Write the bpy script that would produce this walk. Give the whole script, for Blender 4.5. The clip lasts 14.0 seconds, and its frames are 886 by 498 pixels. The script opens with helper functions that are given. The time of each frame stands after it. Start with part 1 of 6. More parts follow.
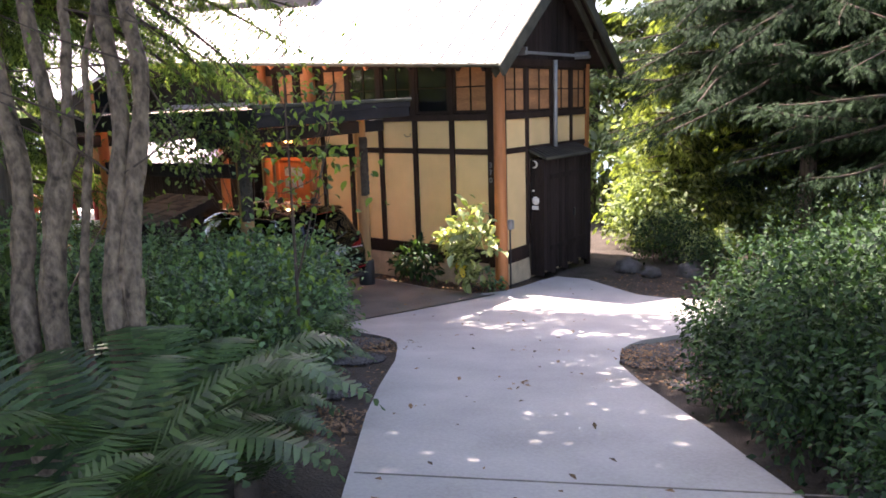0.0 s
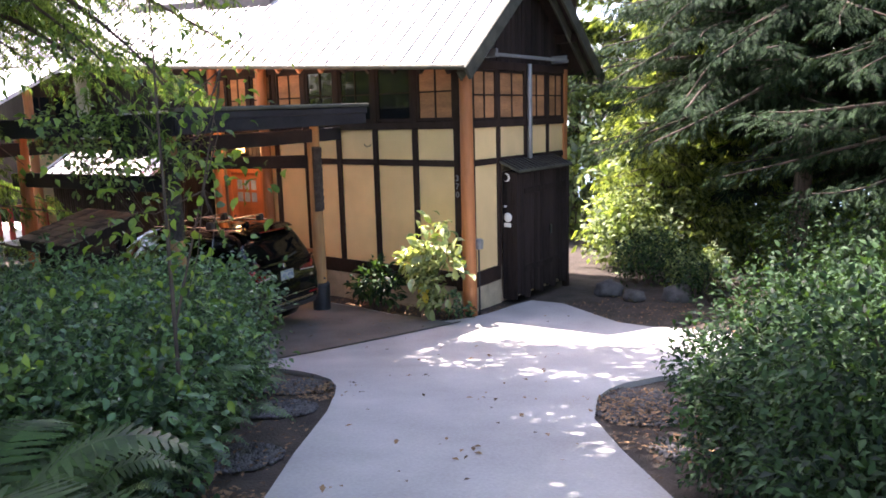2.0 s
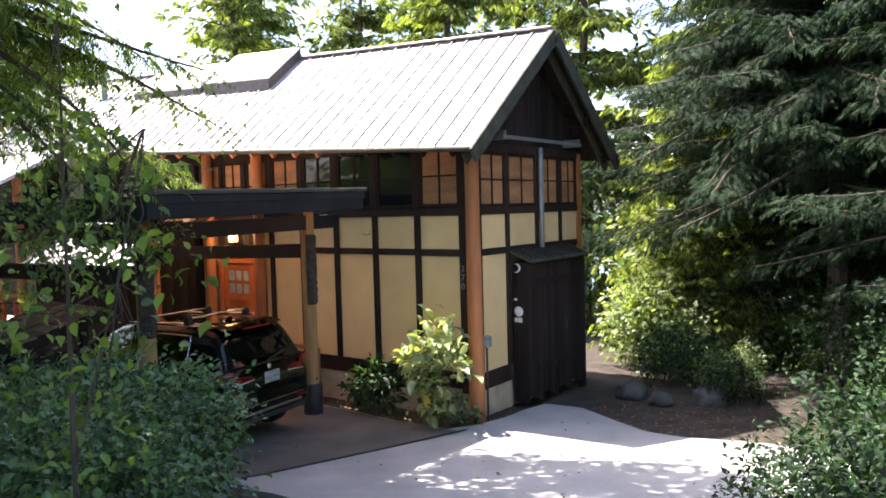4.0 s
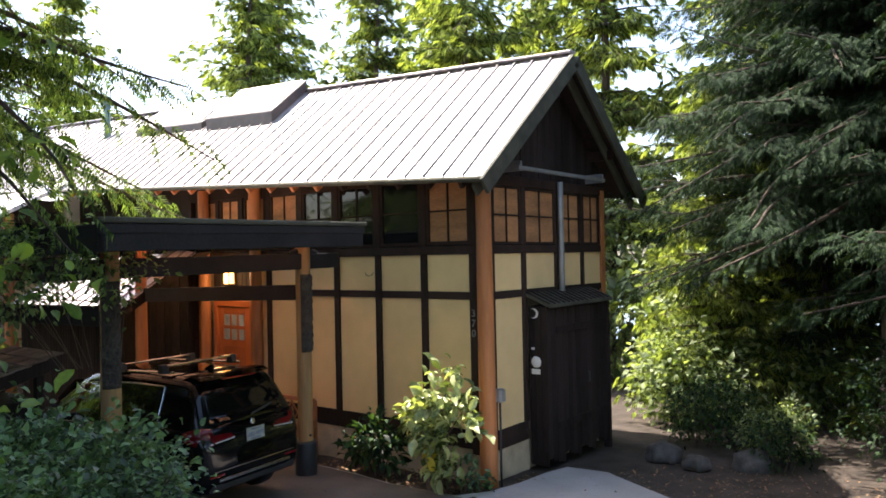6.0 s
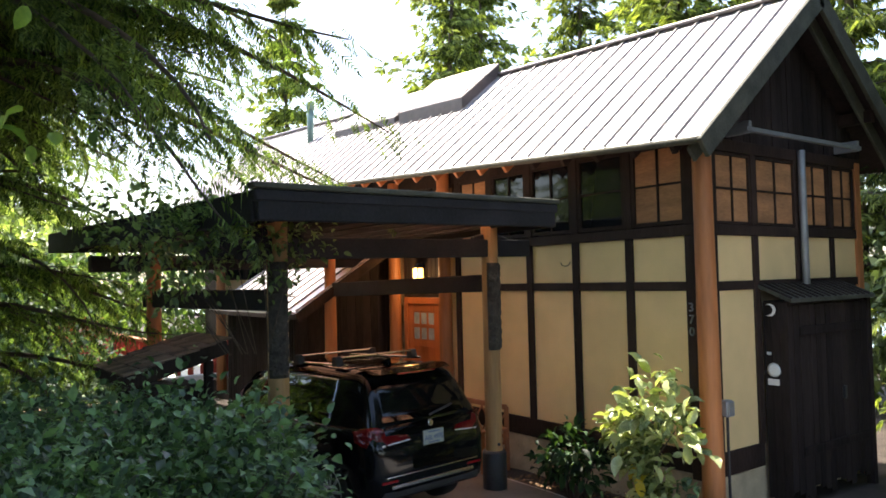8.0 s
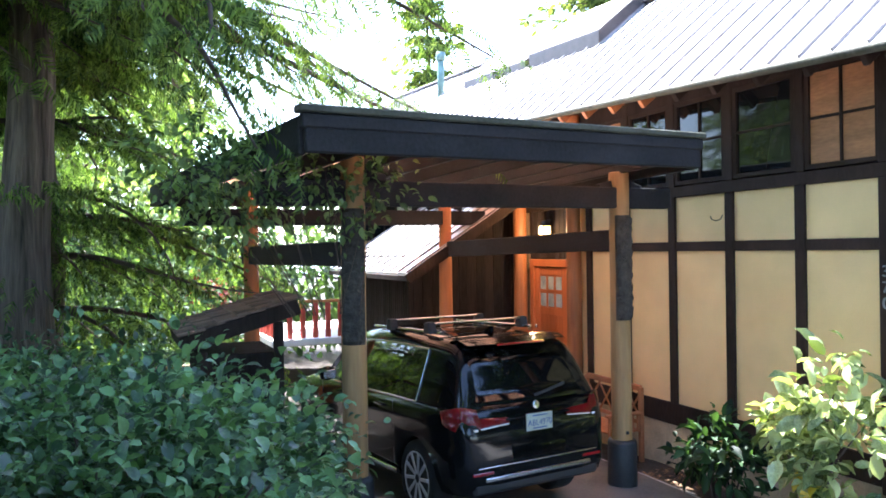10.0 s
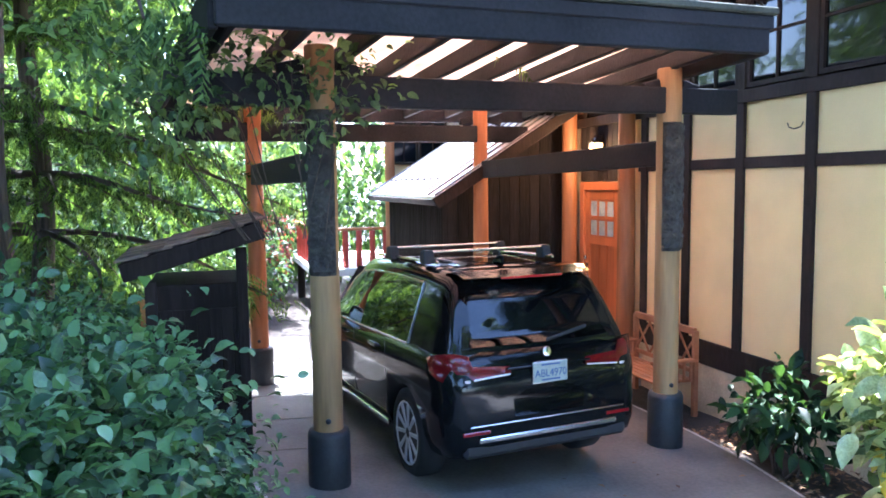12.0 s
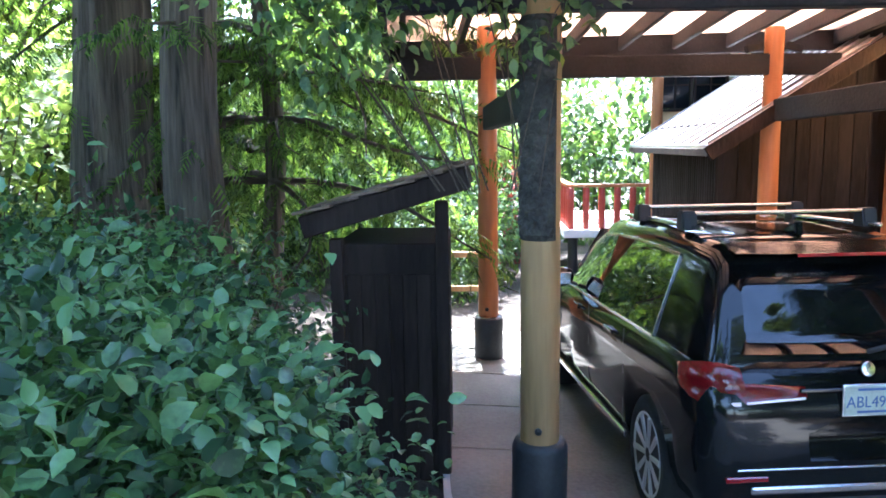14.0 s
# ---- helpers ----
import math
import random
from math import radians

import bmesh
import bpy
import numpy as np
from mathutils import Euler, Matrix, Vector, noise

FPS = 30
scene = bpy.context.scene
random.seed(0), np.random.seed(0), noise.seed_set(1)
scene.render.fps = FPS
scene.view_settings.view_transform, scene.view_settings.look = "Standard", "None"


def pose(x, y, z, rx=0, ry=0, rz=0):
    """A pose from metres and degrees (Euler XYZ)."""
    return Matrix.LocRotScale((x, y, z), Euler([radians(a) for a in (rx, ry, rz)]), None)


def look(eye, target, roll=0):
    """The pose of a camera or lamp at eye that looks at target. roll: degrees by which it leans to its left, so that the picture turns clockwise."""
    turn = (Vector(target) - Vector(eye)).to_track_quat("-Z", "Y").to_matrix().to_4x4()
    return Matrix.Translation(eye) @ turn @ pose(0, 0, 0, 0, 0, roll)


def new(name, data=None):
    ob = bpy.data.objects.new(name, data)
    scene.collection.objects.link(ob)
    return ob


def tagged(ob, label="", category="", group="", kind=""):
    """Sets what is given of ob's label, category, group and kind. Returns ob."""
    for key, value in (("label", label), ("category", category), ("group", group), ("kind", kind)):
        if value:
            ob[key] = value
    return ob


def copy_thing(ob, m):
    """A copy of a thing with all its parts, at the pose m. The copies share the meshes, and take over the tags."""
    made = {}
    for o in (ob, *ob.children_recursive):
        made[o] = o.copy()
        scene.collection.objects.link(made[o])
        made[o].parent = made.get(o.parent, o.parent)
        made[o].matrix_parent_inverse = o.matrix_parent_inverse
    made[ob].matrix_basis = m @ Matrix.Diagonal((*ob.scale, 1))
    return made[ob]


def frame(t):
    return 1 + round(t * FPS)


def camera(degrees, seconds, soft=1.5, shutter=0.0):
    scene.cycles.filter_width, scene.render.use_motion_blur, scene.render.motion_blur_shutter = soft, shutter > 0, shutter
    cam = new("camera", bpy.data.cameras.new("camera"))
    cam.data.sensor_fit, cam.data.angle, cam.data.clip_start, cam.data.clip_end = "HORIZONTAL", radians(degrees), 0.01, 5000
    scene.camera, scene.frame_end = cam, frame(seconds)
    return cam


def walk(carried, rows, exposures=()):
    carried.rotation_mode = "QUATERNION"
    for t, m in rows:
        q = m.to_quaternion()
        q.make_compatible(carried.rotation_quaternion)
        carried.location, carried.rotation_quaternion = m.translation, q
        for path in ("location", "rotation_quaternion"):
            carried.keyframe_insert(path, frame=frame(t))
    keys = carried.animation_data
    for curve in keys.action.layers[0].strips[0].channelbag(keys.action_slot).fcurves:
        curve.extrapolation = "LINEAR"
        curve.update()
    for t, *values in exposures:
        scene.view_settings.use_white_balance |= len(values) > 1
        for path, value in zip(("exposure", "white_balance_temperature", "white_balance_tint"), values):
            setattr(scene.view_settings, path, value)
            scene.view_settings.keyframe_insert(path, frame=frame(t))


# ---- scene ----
cam = camera(61.3, 14.0, soft=1.7)
PATH = [
    (0, (8.369, -13.15, 3.713), (7.192, -11.58, 3.326), -1.8),
    (0.5, (8.214, -12.766, 3.641), (7.054, -11.18, 3.264), -1.7),
    (1, (8.085, -12.348, 3.609), (6.933, -10.755, 3.238), -1.7),
    (1.5, (7.909, -11.996, 3.583), (6.761, -10.4, 3.218), -1.5),
    (2, (7.828, -11.661, 3.57), (6.679, -10.063, 3.216), -1.5),
    (2.5, (7.698, -11.339, 3.557), (6.545, -9.74, 3.221), -1.4),
    (3, (7.541, -11.129, 3.535), (6.379, -9.531, 3.22), -1.3),
    (3.5, (7.396, -10.867, 3.527), (6.221, -9.265, 3.298), -1.4),
    (4, (7.195, -10.583, 3.459), (6.011, -8.975, 3.346), -1.5),
    (6.5, (6.411, -9.148, 3.159), (5.142, -7.604, 3.212), -1.6),
    (7, (6.157, -8.847, 3.012), (4.748, -7.430, 3.090), -1.9),
    (7.5, (5.899, -8.563, 2.910), (4.364, -7.284, 2.991), -1.3),
    (8, (5.704, -8.224, 2.819), (4.090, -7.044, 2.898), -1.3),
    (8.5, (5.406, -7.919, 2.751), (3.704, -6.870, 2.820), -0.9),
    (11, (4.229, -6.216, 2.567), (2.360, -5.507, 2.483), -0.7),
    (11.5, (3.953, -5.901, 2.516), (2.066, -5.255, 2.367), -0.7),
    (12, (3.743, -5.622, 2.468), (1.841, -5.027, 2.293), -0.7),
    (12.5, (3.451, -5.448, 2.436), (1.507, -5.023, 2.229), -0.5),
    (13, (3.122, -5.327, 2.433), (1.152, -5.073, 2.200), -0.6),
    (13.5, (2.747, -5.165, 2.390), (0.765, -5.078, 2.129), -1.1),
    (14, (2.277, -5.096, 2.322), (0.299, -5.204, 2.046), -0.8),
]
EXPOSURES = [(0, 2.7, 6900, 27), (3.0, 2.8, 6400, 23), (4.2, 2.3, 6500, 18), (6.5, 2.1, 6800, 15), (8.7, 2.3, 6700, 12), (10.8, 3.7, 5100, 13), (12.5, 3.75, 5100, 15), (14.0, 3.85, 5300, 11)]
walk(cam, [(t, look(eye, target, roll)) for t, eye, target, roll in PATH], EXPOSURES)

# ---- world, sun, exposure ----
world = bpy.data.worlds.new("sky")
scene.world = world
world.use_nodes = True
wn = world.node_tree.nodes
sky = wn.new("ShaderNodeTexSky")
sky.sky_type = "NISHITA"
sky.sun_disc = False
SUN_ELEV, SUN_AZ = radians(60), radians(184)      # azimuth of the sun, from +x towards +y
sky.sun_elevation = SUN_ELEV
sky.sun_rotation = radians(90) - SUN_AZ
sky.dust_density = 2.0
wn["Background"].inputs["Strength"].default_value = 0.15
world.node_tree.links.new(sky.outputs[0], wn["Background"].inputs["Color"])
sun_data = bpy.data.lights.new("sun", "SUN")
sun_data.energy = 4.0
sun_data.angle = radians(0.5)
sun_data.color = (1.0, 0.94, 0.83)
sun = new("sun", sun_data)
sun_from = Vector((math.cos(SUN_AZ) * math.cos(SUN_ELEV), math.sin(SUN_AZ) * math.cos(SUN_ELEV), math.sin(SUN_ELEV)))
sun.matrix_world = look(sun_from * 60, (0, 0, 0))

# ---- materials ----
def mat(name, col, rough=0.7, metal=0.0, var=0.25, scale=6.0, fine=60.0, bump=0.15, stretch=(1, 1, 1), island=0.0,
        objrand=0.0, trans=0.0, tint=(1.5, 1.55, 0.5), coat=0.0, col2=None, spec=0.5, coords="Object", bump_dist=0.02):
    """Two scales of noise vary the colour; a finer one gives relief."""
    m = bpy.data.materials.new(name)
    m.use_nodes = True
    nt = m.node_tree
    n, l = nt.nodes, nt.links
    b = n["Principled BSDF"]
    tc = n.new("ShaderNodeTexCoord")
    mp = n.new("ShaderNodeMapping")
    mp.inputs["Scale"].default_value = stretch
    l.new(tc.outputs[coords], mp.inputs[0])
    big, small = n.new("ShaderNodeTexNoise"), n.new("ShaderNodeTexNoise")
    big.inputs["Scale"].default_value, small.inputs["Scale"].default_value = scale, fine
    big.inputs["Detail"].default_value = 4
    l.new(mp.outputs[0], big.inputs[0])
    l.new(mp.outputs[0], small.inputs[0])
    add = n.new("ShaderNodeMath")
    add.operation = "MULTIPLY_ADD"
    add.inputs[1].default_value = 0.45
    l.new(small.outputs[0], add.inputs[0])
    l.new(big.outputs[0], add.inputs[2])
    fac = add.outputs[0]
    if island or objrand:
        src = n.new("ShaderNodeNewGeometry").outputs["Random Per Island"] if island else n.new("ShaderNodeObjectInfo").outputs["Random"]
        r = n.new("ShaderNodeMath")
        r.operation = "MULTIPLY_ADD"
        r.inputs[1].default_value = island or objrand
        l.new(src, r.inputs[0])
        l.new(fac, r.inputs[2])
        sub = n.new("ShaderNodeMath")
        sub.operation = "SUBTRACT"
        sub.inputs[1].default_value = (island or objrand) / 2
        l.new(r.outputs[0], sub.inputs[0])
        fac = sub.outputs[0]
    ramp = n.new("ShaderNodeValToRGB")
    c = Vector(col)
    lo, hi = c * (1 - var), c * (1 + var)
    if col2:
        hi = Vector(col2)
    ramp.color_ramp.elements[0].position, ramp.color_ramp.elements[1].position = 0.45, 0.98
    ramp.color_ramp.elements[0].color = (*lo, 1)
    ramp.color_ramp.elements[1].color = (*[min(v, 1) for v in hi], 1)
    l.new(fac, ramp.inputs[0])
    l.new(ramp.outputs[0], b.inputs["Base Color"])
    b.inputs["Roughness"].default_value = rough
    b.inputs["Metallic"].default_value = metal
    b.inputs["Coat Weight"].default_value = coat
    b.inputs["Specular IOR Level"].default_value = spec
    if bump:
        bp = n.new("ShaderNodeBump")
        bp.inputs["Strength"].default_value = bump
        bp.inputs["Distance"].default_value = bump_dist
        l.new(small.outputs[0], bp.inputs["Height"])
        l.new(bp.outputs[0], b.inputs["Normal"])
    if trans:
        t = n.new("ShaderNodeBsdfTranslucent")
        hue = n.new("ShaderNodeMixRGB")
        hue.blend_type = "MULTIPLY"
        hue.inputs[0].default_value = 1.0
        hue.inputs[2].default_value = (*tint, 1)
        l.new(ramp.outputs[0], hue.inputs[1])
        l.new(hue.outputs[0], t.inputs[0])
        mx = n.new("ShaderNodeMixShader")
        mx.inputs[0].default_value = trans
        l.new(b.outputs[0], mx.inputs[1])
        l.new(t.outputs[0], mx.inputs[2])
        l.new(mx.outputs[0], n["Material Output"].inputs[0])
    return m


def glow(name, col, strength):
    m = bpy.data.materials.new(name)
    m.use_nodes = True
    b = m.node_tree.nodes["Principled BSDF"]
    b.inputs["Base Color"].default_value = (*col, 1)
    b.inputs["Emission Color"].default_value = (*col, 1)
    b.inputs["Emission Strength"].default_value = strength
    return m


def glass(name, tint=(0.9, 0.95, 0.95), rough=0.02):
    m = bpy.data.materials.new(name)
    m.use_nodes = True
    b = m.node_tree.nodes["Principled BSDF"]
    b.inputs["Base Color"].default_value = (*tint, 1)
    b.inputs["Roughness"].default_value = rough
    b.inputs["Transmission Weight"].default_value = 1.0
    b.inputs["IOR"].default_value = 1.2
    return m


M_CONC = mat("concrete", (0.37, 0.355, 0.345), 0.85, var=0.22, scale=0.9, fine=35, bump=0.12)
# stained floor concrete, with the shade of roof and car in its colour
M_CONC_OLD_SHADE = mat("stained_shaded_concrete", (0.125, 0.115, 0.102), 0.8, var=0.4, scale=1.1, fine=30, bump=0.15)
M_SOIL = mat("soil", (0.050, 0.038, 0.030), 0.95, var=0.5, scale=3, fine=45, bump=0.9, bump_dist=0.03)
M_GRAVEL = mat("gravel", (0.09, 0.085, 0.085), 0.9, var=0.4, island=0.5, bump=0.2)
M_LITTER = mat("dead_leaf", (0.17, 0.10, 0.05), 0.85, var=0.6, island=0.8, bump=0.1)
M_PLASTER = mat("ochre_plaster", (0.78, 0.56, 0.27), 0.9, var=0.10, scale=1.5, fine=90, bump=0.12, objrand=0.15, bump_dist=0.006)
M_FOUND = mat("foundation_plaster", (0.50, 0.40, 0.26), 0.9, var=0.3, scale=3, fine=50, bump=0.3)
M_TIMBER = mat("dark_timber", (0.032, 0.019, 0.014), 0.8, spec=0.25, var=0.5, scale=2, fine=30, bump=0.3, stretch=(1, 1, 0.25), objrand=0.2)
M_BOARD = mat("dark_board", (0.028, 0.020, 0.0175), 0.85, spec=0.2, var=0.5, scale=2, fine=26, bump=0.4, stretch=(1, 1, 0.15), objrand=0.3)
M_BEAM = mat("beam_stain", (0.020, 0.019, 0.021), 0.75, spec=0.25, var=0.45, scale=1.5, fine=30, bump=0.25, objrand=0.2)
M_BARGE = mat("mossy_barge_board", (0.06, 0.06, 0.042), 0.8, var=0.5, scale=3, fine=30, bump=0.3)
M_LOG = mat("orange_stained_log", (0.42, 0.155, 0.052), 0.55, var=0.35, scale=3, fine=18, bump=0.3, stretch=(1, 1, 0.12))
M_LOGOLD = mat("weathered_log", (0.33, 0.20, 0.085), 0.7, var=0.4, scale=3, fine=18, bump=0.4, stretch=(1, 1, 0.12))
M_DOOR = mat("fir_door", (0.50, 0.145, 0.045), 0.45, var=0.25, scale=2, fine=22, bump=0.1, stretch=(1, 1, 0.1), objrand=0.2)
M_PLY = mat("plywood_panel", (0.42, 0.20, 0.085), 0.7, var=0.35, scale=2.5, fine=20, bump=0.15, stretch=(0.5, 0.5, 2.0), objrand=0.3)
M_BENCH = mat("teak_bench", (0.36, 0.15, 0.065), 0.6, var=0.3, scale=4, fine=40, bump=0.2)
M_ROOF = mat("metal_roof", (0.60, 0.57, 0.58), 0.36, metal=0.55, var=0.08, scale=0.7, fine=12, bump=0.03)
M_SEAM = mat("metal_seam", (0.30, 0.27, 0.26), 0.42, metal=0.4, var=0.2, bump=0.0)
M_SKYL = mat("skylight_curb", (0.07, 0.055, 0.05), 0.5, metal=0.2, var=0.3)
M_WHITE = mat("white_paint", (0.78, 0.77, 0.74), 0.6, var=0.06)
M_GREY = mat("grey_metal", (0.32, 0.33, 0.34), 0.45, metal=0.6, var=0.15)
M_GREEN = mat("green_flue", (0.16, 0.24, 0.21), 0.5, metal=0.3)
M_BLACK = mat("black_metal", (0.018, 0.018, 0.02), 0.45, var=0.3)
M_SLEEVE = mat("black_sleeve", (0.022, 0.024, 0.027), 0.55, var=0.4, scale=4, fine=40, bump=0.15)
M_CARVE = mat("carved_plaque", (0.045, 0.040, 0.034), 0.85, var=0.6, scale=8, fine=26, bump=1.0, bump_dist=0.04)
M_SOFFIT = mat("roof_panel_underside", (0.78, 0.62, 0.53), 0.5, var=0.12, scale=1.2, trans=0.6, tint=(1.0, 0.92, 0.85), bump=0.02)
M_RED = mat("red_rail", (0.42, 0.055, 0.035), 0.55, var=0.25)
M_SHINGLE = mat("wood_shingle", (0.14, 0.10, 0.075), 0.9, var=0.5, fine=30, bump=0.6, objrand=0.6)
M_BARK = mat("alder_bark", (0.13, 0.088, 0.06), 0.9, var=0.8, scale=16, fine=34, bump=0.9, stretch=(1, 1, 0.6), col2=(0.29, 0.215, 0.15), bump_dist=0.03)
M_CEDARBARK = mat("cedar_bark", (0.13, 0.10, 0.078), 0.95, var=0.8, scale=9, fine=34, bump=1.0, stretch=(1, 1, 0.06), bump_dist=0.05)
# conifer green lightened to carry direct sun in the colour
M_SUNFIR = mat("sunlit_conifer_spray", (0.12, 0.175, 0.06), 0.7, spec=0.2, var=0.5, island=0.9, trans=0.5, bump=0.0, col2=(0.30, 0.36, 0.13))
M_ROCK = mat("dark_rock", (0.075, 0.07, 0.066), 0.9, var=0.5, scale=5, fine=30, bump=0.4)
M_CLIMB = mat("climber_leaf", (0.095, 0.175, 0.085), 0.45, var=0.5, island=0.8, trans=0.45, bump=0.0, col2=(0.22, 0.33, 0.15))
M_TWIG = mat("twig", (0.075, 0.055, 0.042), 0.9, var=0.4, bump=0.2)
M_FERN = mat("fern_frond", (0.030, 0.072, 0.026), 0.5, var=0.45, island=0.5, trans=0.25, bump=0.0, col2=(0.065, 0.13, 0.04))
M_SALAL = mat("shrub_leaf", (0.060, 0.130, 0.070), 0.36, var=0.5, island=0.9, trans=0.28, bump=0.0, col2=(0.15, 0.27, 0.12))
M_HEDGE = mat("hedge_leaf", (0.018, 0.042, 0.023), 0.55, spec=0.2, var=0.5, island=0.9, trans=0.3, bump=0.0, col2=(0.050, 0.10, 0.042))
# leaf colour raised far up to carry the glare of the sun
M_RHODO_SUN = mat("sunlit_rhododendron_leaf", (0.22, 0.29, 0.11), 0.25, var=0.5, island=0.8, trans=0.3, bump=0.0, col2=(0.48, 0.54, 0.28))
M_MAPLE = mat("maple_leaf", (0.085, 0.17, 0.04), 0.5, var=0.4, island=0.9, trans=0.45, bump=0.0, col2=(0.19, 0.29, 0.06))
M_YELLOW = mat("yellow_leaf", (0.55, 0.42, 0.03), 0.5, var=0.2, island=0.3, trans=0.3, bump=0.0)
M_CEDAR = mat("cedar_spray", (0.060, 0.115, 0.040), 0.7, spec=0.2, var=0.5, island=0.8, trans=0.45, bump=0.0, col2=(0.16, 0.24, 0.075))
# fir green darkened so the colour itself holds the shade
M_FIR_SHADE = mat("shaded_fir_spray", (0.013, 0.030, 0.016), 0.75, spec=0.15, var=0.5, island=0.8, trans=0.15, bump=0.0, col2=(0.032, 0.062, 0.026))
# leaf green of the woods, brightened to hold sunlight in the colour
M_SUNLEAF = mat("sunlit_wood_leaf", (0.12, 0.18, 0.08), 0.6, var=0.4, island=0.9, trans=0.45, bump=0.0, col2=(0.34, 0.42, 0.22))
M_REDMAPLE = mat("red_maple_leaf", (0.22, 0.04, 0.04), 0.6, var=0.4, island=0.6, trans=0.3, bump=0.0)
M_WATER = mat("lake_water", (0.08, 0.14, 0.20), 0.15, var=0.1, scale=0.5, fine=3, bump=0.2)
M_PAINT = mat("car_paint", (0.006, 0.0065, 0.007), 0.10, metal=0.0, var=0.1, bump=0.0, spec=0.22, coat=0.25)
M_CARGLASS = mat("car_glass", (0.006, 0.007, 0.008), 0.02, var=0.0, bump=0.0, spec=0.8, coat=0.5)
M_TYRE = mat("tyre_rubber", (0.018, 0.018, 0.018), 0.85, var=0.2, fine=80, bump=0.3)
M_RIM = mat("alloy_rim", (0.60, 0.61, 0.63), 0.38, metal=0.5, var=0.1, bump=0.0)
M_CHROME = mat("satin_trim", (0.62, 0.63, 0.65), 0.22, metal=1.0, var=0.05, bump=0.0)
M_TAIL = mat("tail_lamp", (0.20, 0.006, 0.010), 0.12, var=0.3, bump=0.0, coat=1.0)
M_TAILCLEAR = mat("lamp_strip", (0.75, 0.60, 0.58), 0.2, var=0.1, bump=0.0, coat=1.0)
M_PLATE = mat("licence_plate", (0.34, 0.37, 0.31), 0.5, var=0.2, scale=12, bump=0.0)
M_INK = mat("plate_ink", (0.05, 0.09, 0.22), 0.5, var=0.1, bump=0.0)
M_PLASTIC = mat("black_plastic", (0.02, 0.02, 0.022), 0.6, var=0.2, fine=90, bump=0.1)
M_LAMP = glow("lantern_glass", (1.0, 0.50, 0.12), 1.8)
M_DARKGLASS = mat("window_glass", (0.010, 0.012, 0.014), 0.04, var=0.0, bump=0.0, spec=0.35)
# opaque pale grey stands for bright sky showing in the door glass
M_PANE_SKY = mat("sky_bright_pane", (0.42, 0.47, 0.48), 0.08, var=0.35, scale=5, bump=0.0, spec=0.7)
M_ROOM = mat("room_wall", (0.10, 0.08, 0.065), 0.9, var=0.2)

# ---- mesh helpers ----
def box_bm(x0, x1, y0, y1, z0, z1, bev=0.006):
    bm = bmesh.new()
    m = Matrix.LocRotScale(((x0 + x1) / 2, (y0 + y1) / 2, (z0 + z1) / 2), None, (abs(x1 - x0), abs(y1 - y0), abs(z1 - z0)))
    bmesh.ops.create_cube(bm, size=1, matrix=m)
    if bev:
        bmesh.ops.bevel(bm, geom=bm.edges[:], offset=min(bev, 0.3 * min(abs(x1 - x0), abs(y1 - y0), abs(z1 - z0))), segments=1, affect="EDGES")
    return bm


def join_bm(a, b):
    me = bpy.data.meshes.new("t")
    b.to_mesh(me)
    a.from_mesh(me)
    bpy.data.meshes.remove(me)
    b.free()
    return a


def axes(p, q, up=(0, 0, 1)):
    """A pose at p whose x axis runs to q."""
    p, q = Vector(p), Vector(q)
    x = (q - p).normalized()
    u = Vector(up)
    if abs(x.dot(u)) > 0.99:
        u = Vector((1, 0, 0))
    y = u.cross(x).normalized()
    z = x.cross(y)
    m = Matrix((x, y, z)).transposed().to_4x4()
    m.translation = p
    return m, (q - p).length


def beam_bm(p, q, w, h, bev=0.008, up=(0, 0, 1)):
    m, length = axes(p, q, up)
    bm = box_bm(0, length, -w / 2, w / 2, -h / 2, h / 2, bev)
    bm.transform(m)
    return bm


def log_bm(p, q, r0, r1, n=18, rings=8, wob=0.03, seed=0):
    """A round log from p to q with slightly uneven girth and rounded ends."""
    m, length = axes(p, q)
    rnd = random.Random(seed)
    bm = bmesh.new()
    loops = []
    ph = rnd.random() * 6
    stops = [0.0, 0.004] + [i / rings for i in range(1, rings)] + [0.996, 1.0]
    for i, t in enumerate(stops):
        r = (r0 + (r1 - r0) * t) * (1 + wob * math.sin(ph + 5 * t) + wob * 0.5 * math.sin(13 * t + ph))
        if i in (0, len(stops) - 1):
            r *= 0.93
        loops.append([bm.verts.new((t * length, r * math.cos(a) * (1 + wob * math.sin(3 * a + ph)), r * math.sin(a)))
                      for a in (2 * math.pi * k / n for k in range(n))])
    for a, b in zip(loops, loops[1:]):
        for k in range(n):
            bm.faces.new((a[k], a[(k + 1) % n], b[(k + 1) % n], b[k])).smooth = True
    bm.faces.new(loops[0][::-1])
    bm.faces.new(loops[-1])
    bm.transform(m)
    bmesh.ops.recalc_face_normals(bm, faces=bm.faces[:])
    return bm


def lathe_bm(profile, n=24, m=None):
    """profile: (radius, height) pairs turned about z."""
    bm = bmesh.new()
    loops = [[bm.verts.new((max(r, 0.0005) * math.cos(2 * math.pi * k / n), max(r, 0.0005) * math.sin(2 * math.pi * k / n), z)) for k in range(n)] for r, z in profile]
    for a, b in zip(loops, loops[1:]):
        for k in range(n):
            bm.faces.new((a[k], a[(k + 1) % n], b[(k + 1) % n], b[k])).smooth = True
    bm.faces.new(loops[0][::-1])
    bm.faces.new(loops[-1])
    bmesh.ops.recalc_face_normals(bm, faces=bm.faces[:])
    if m is not None:
        bm.transform(m)
    return bm


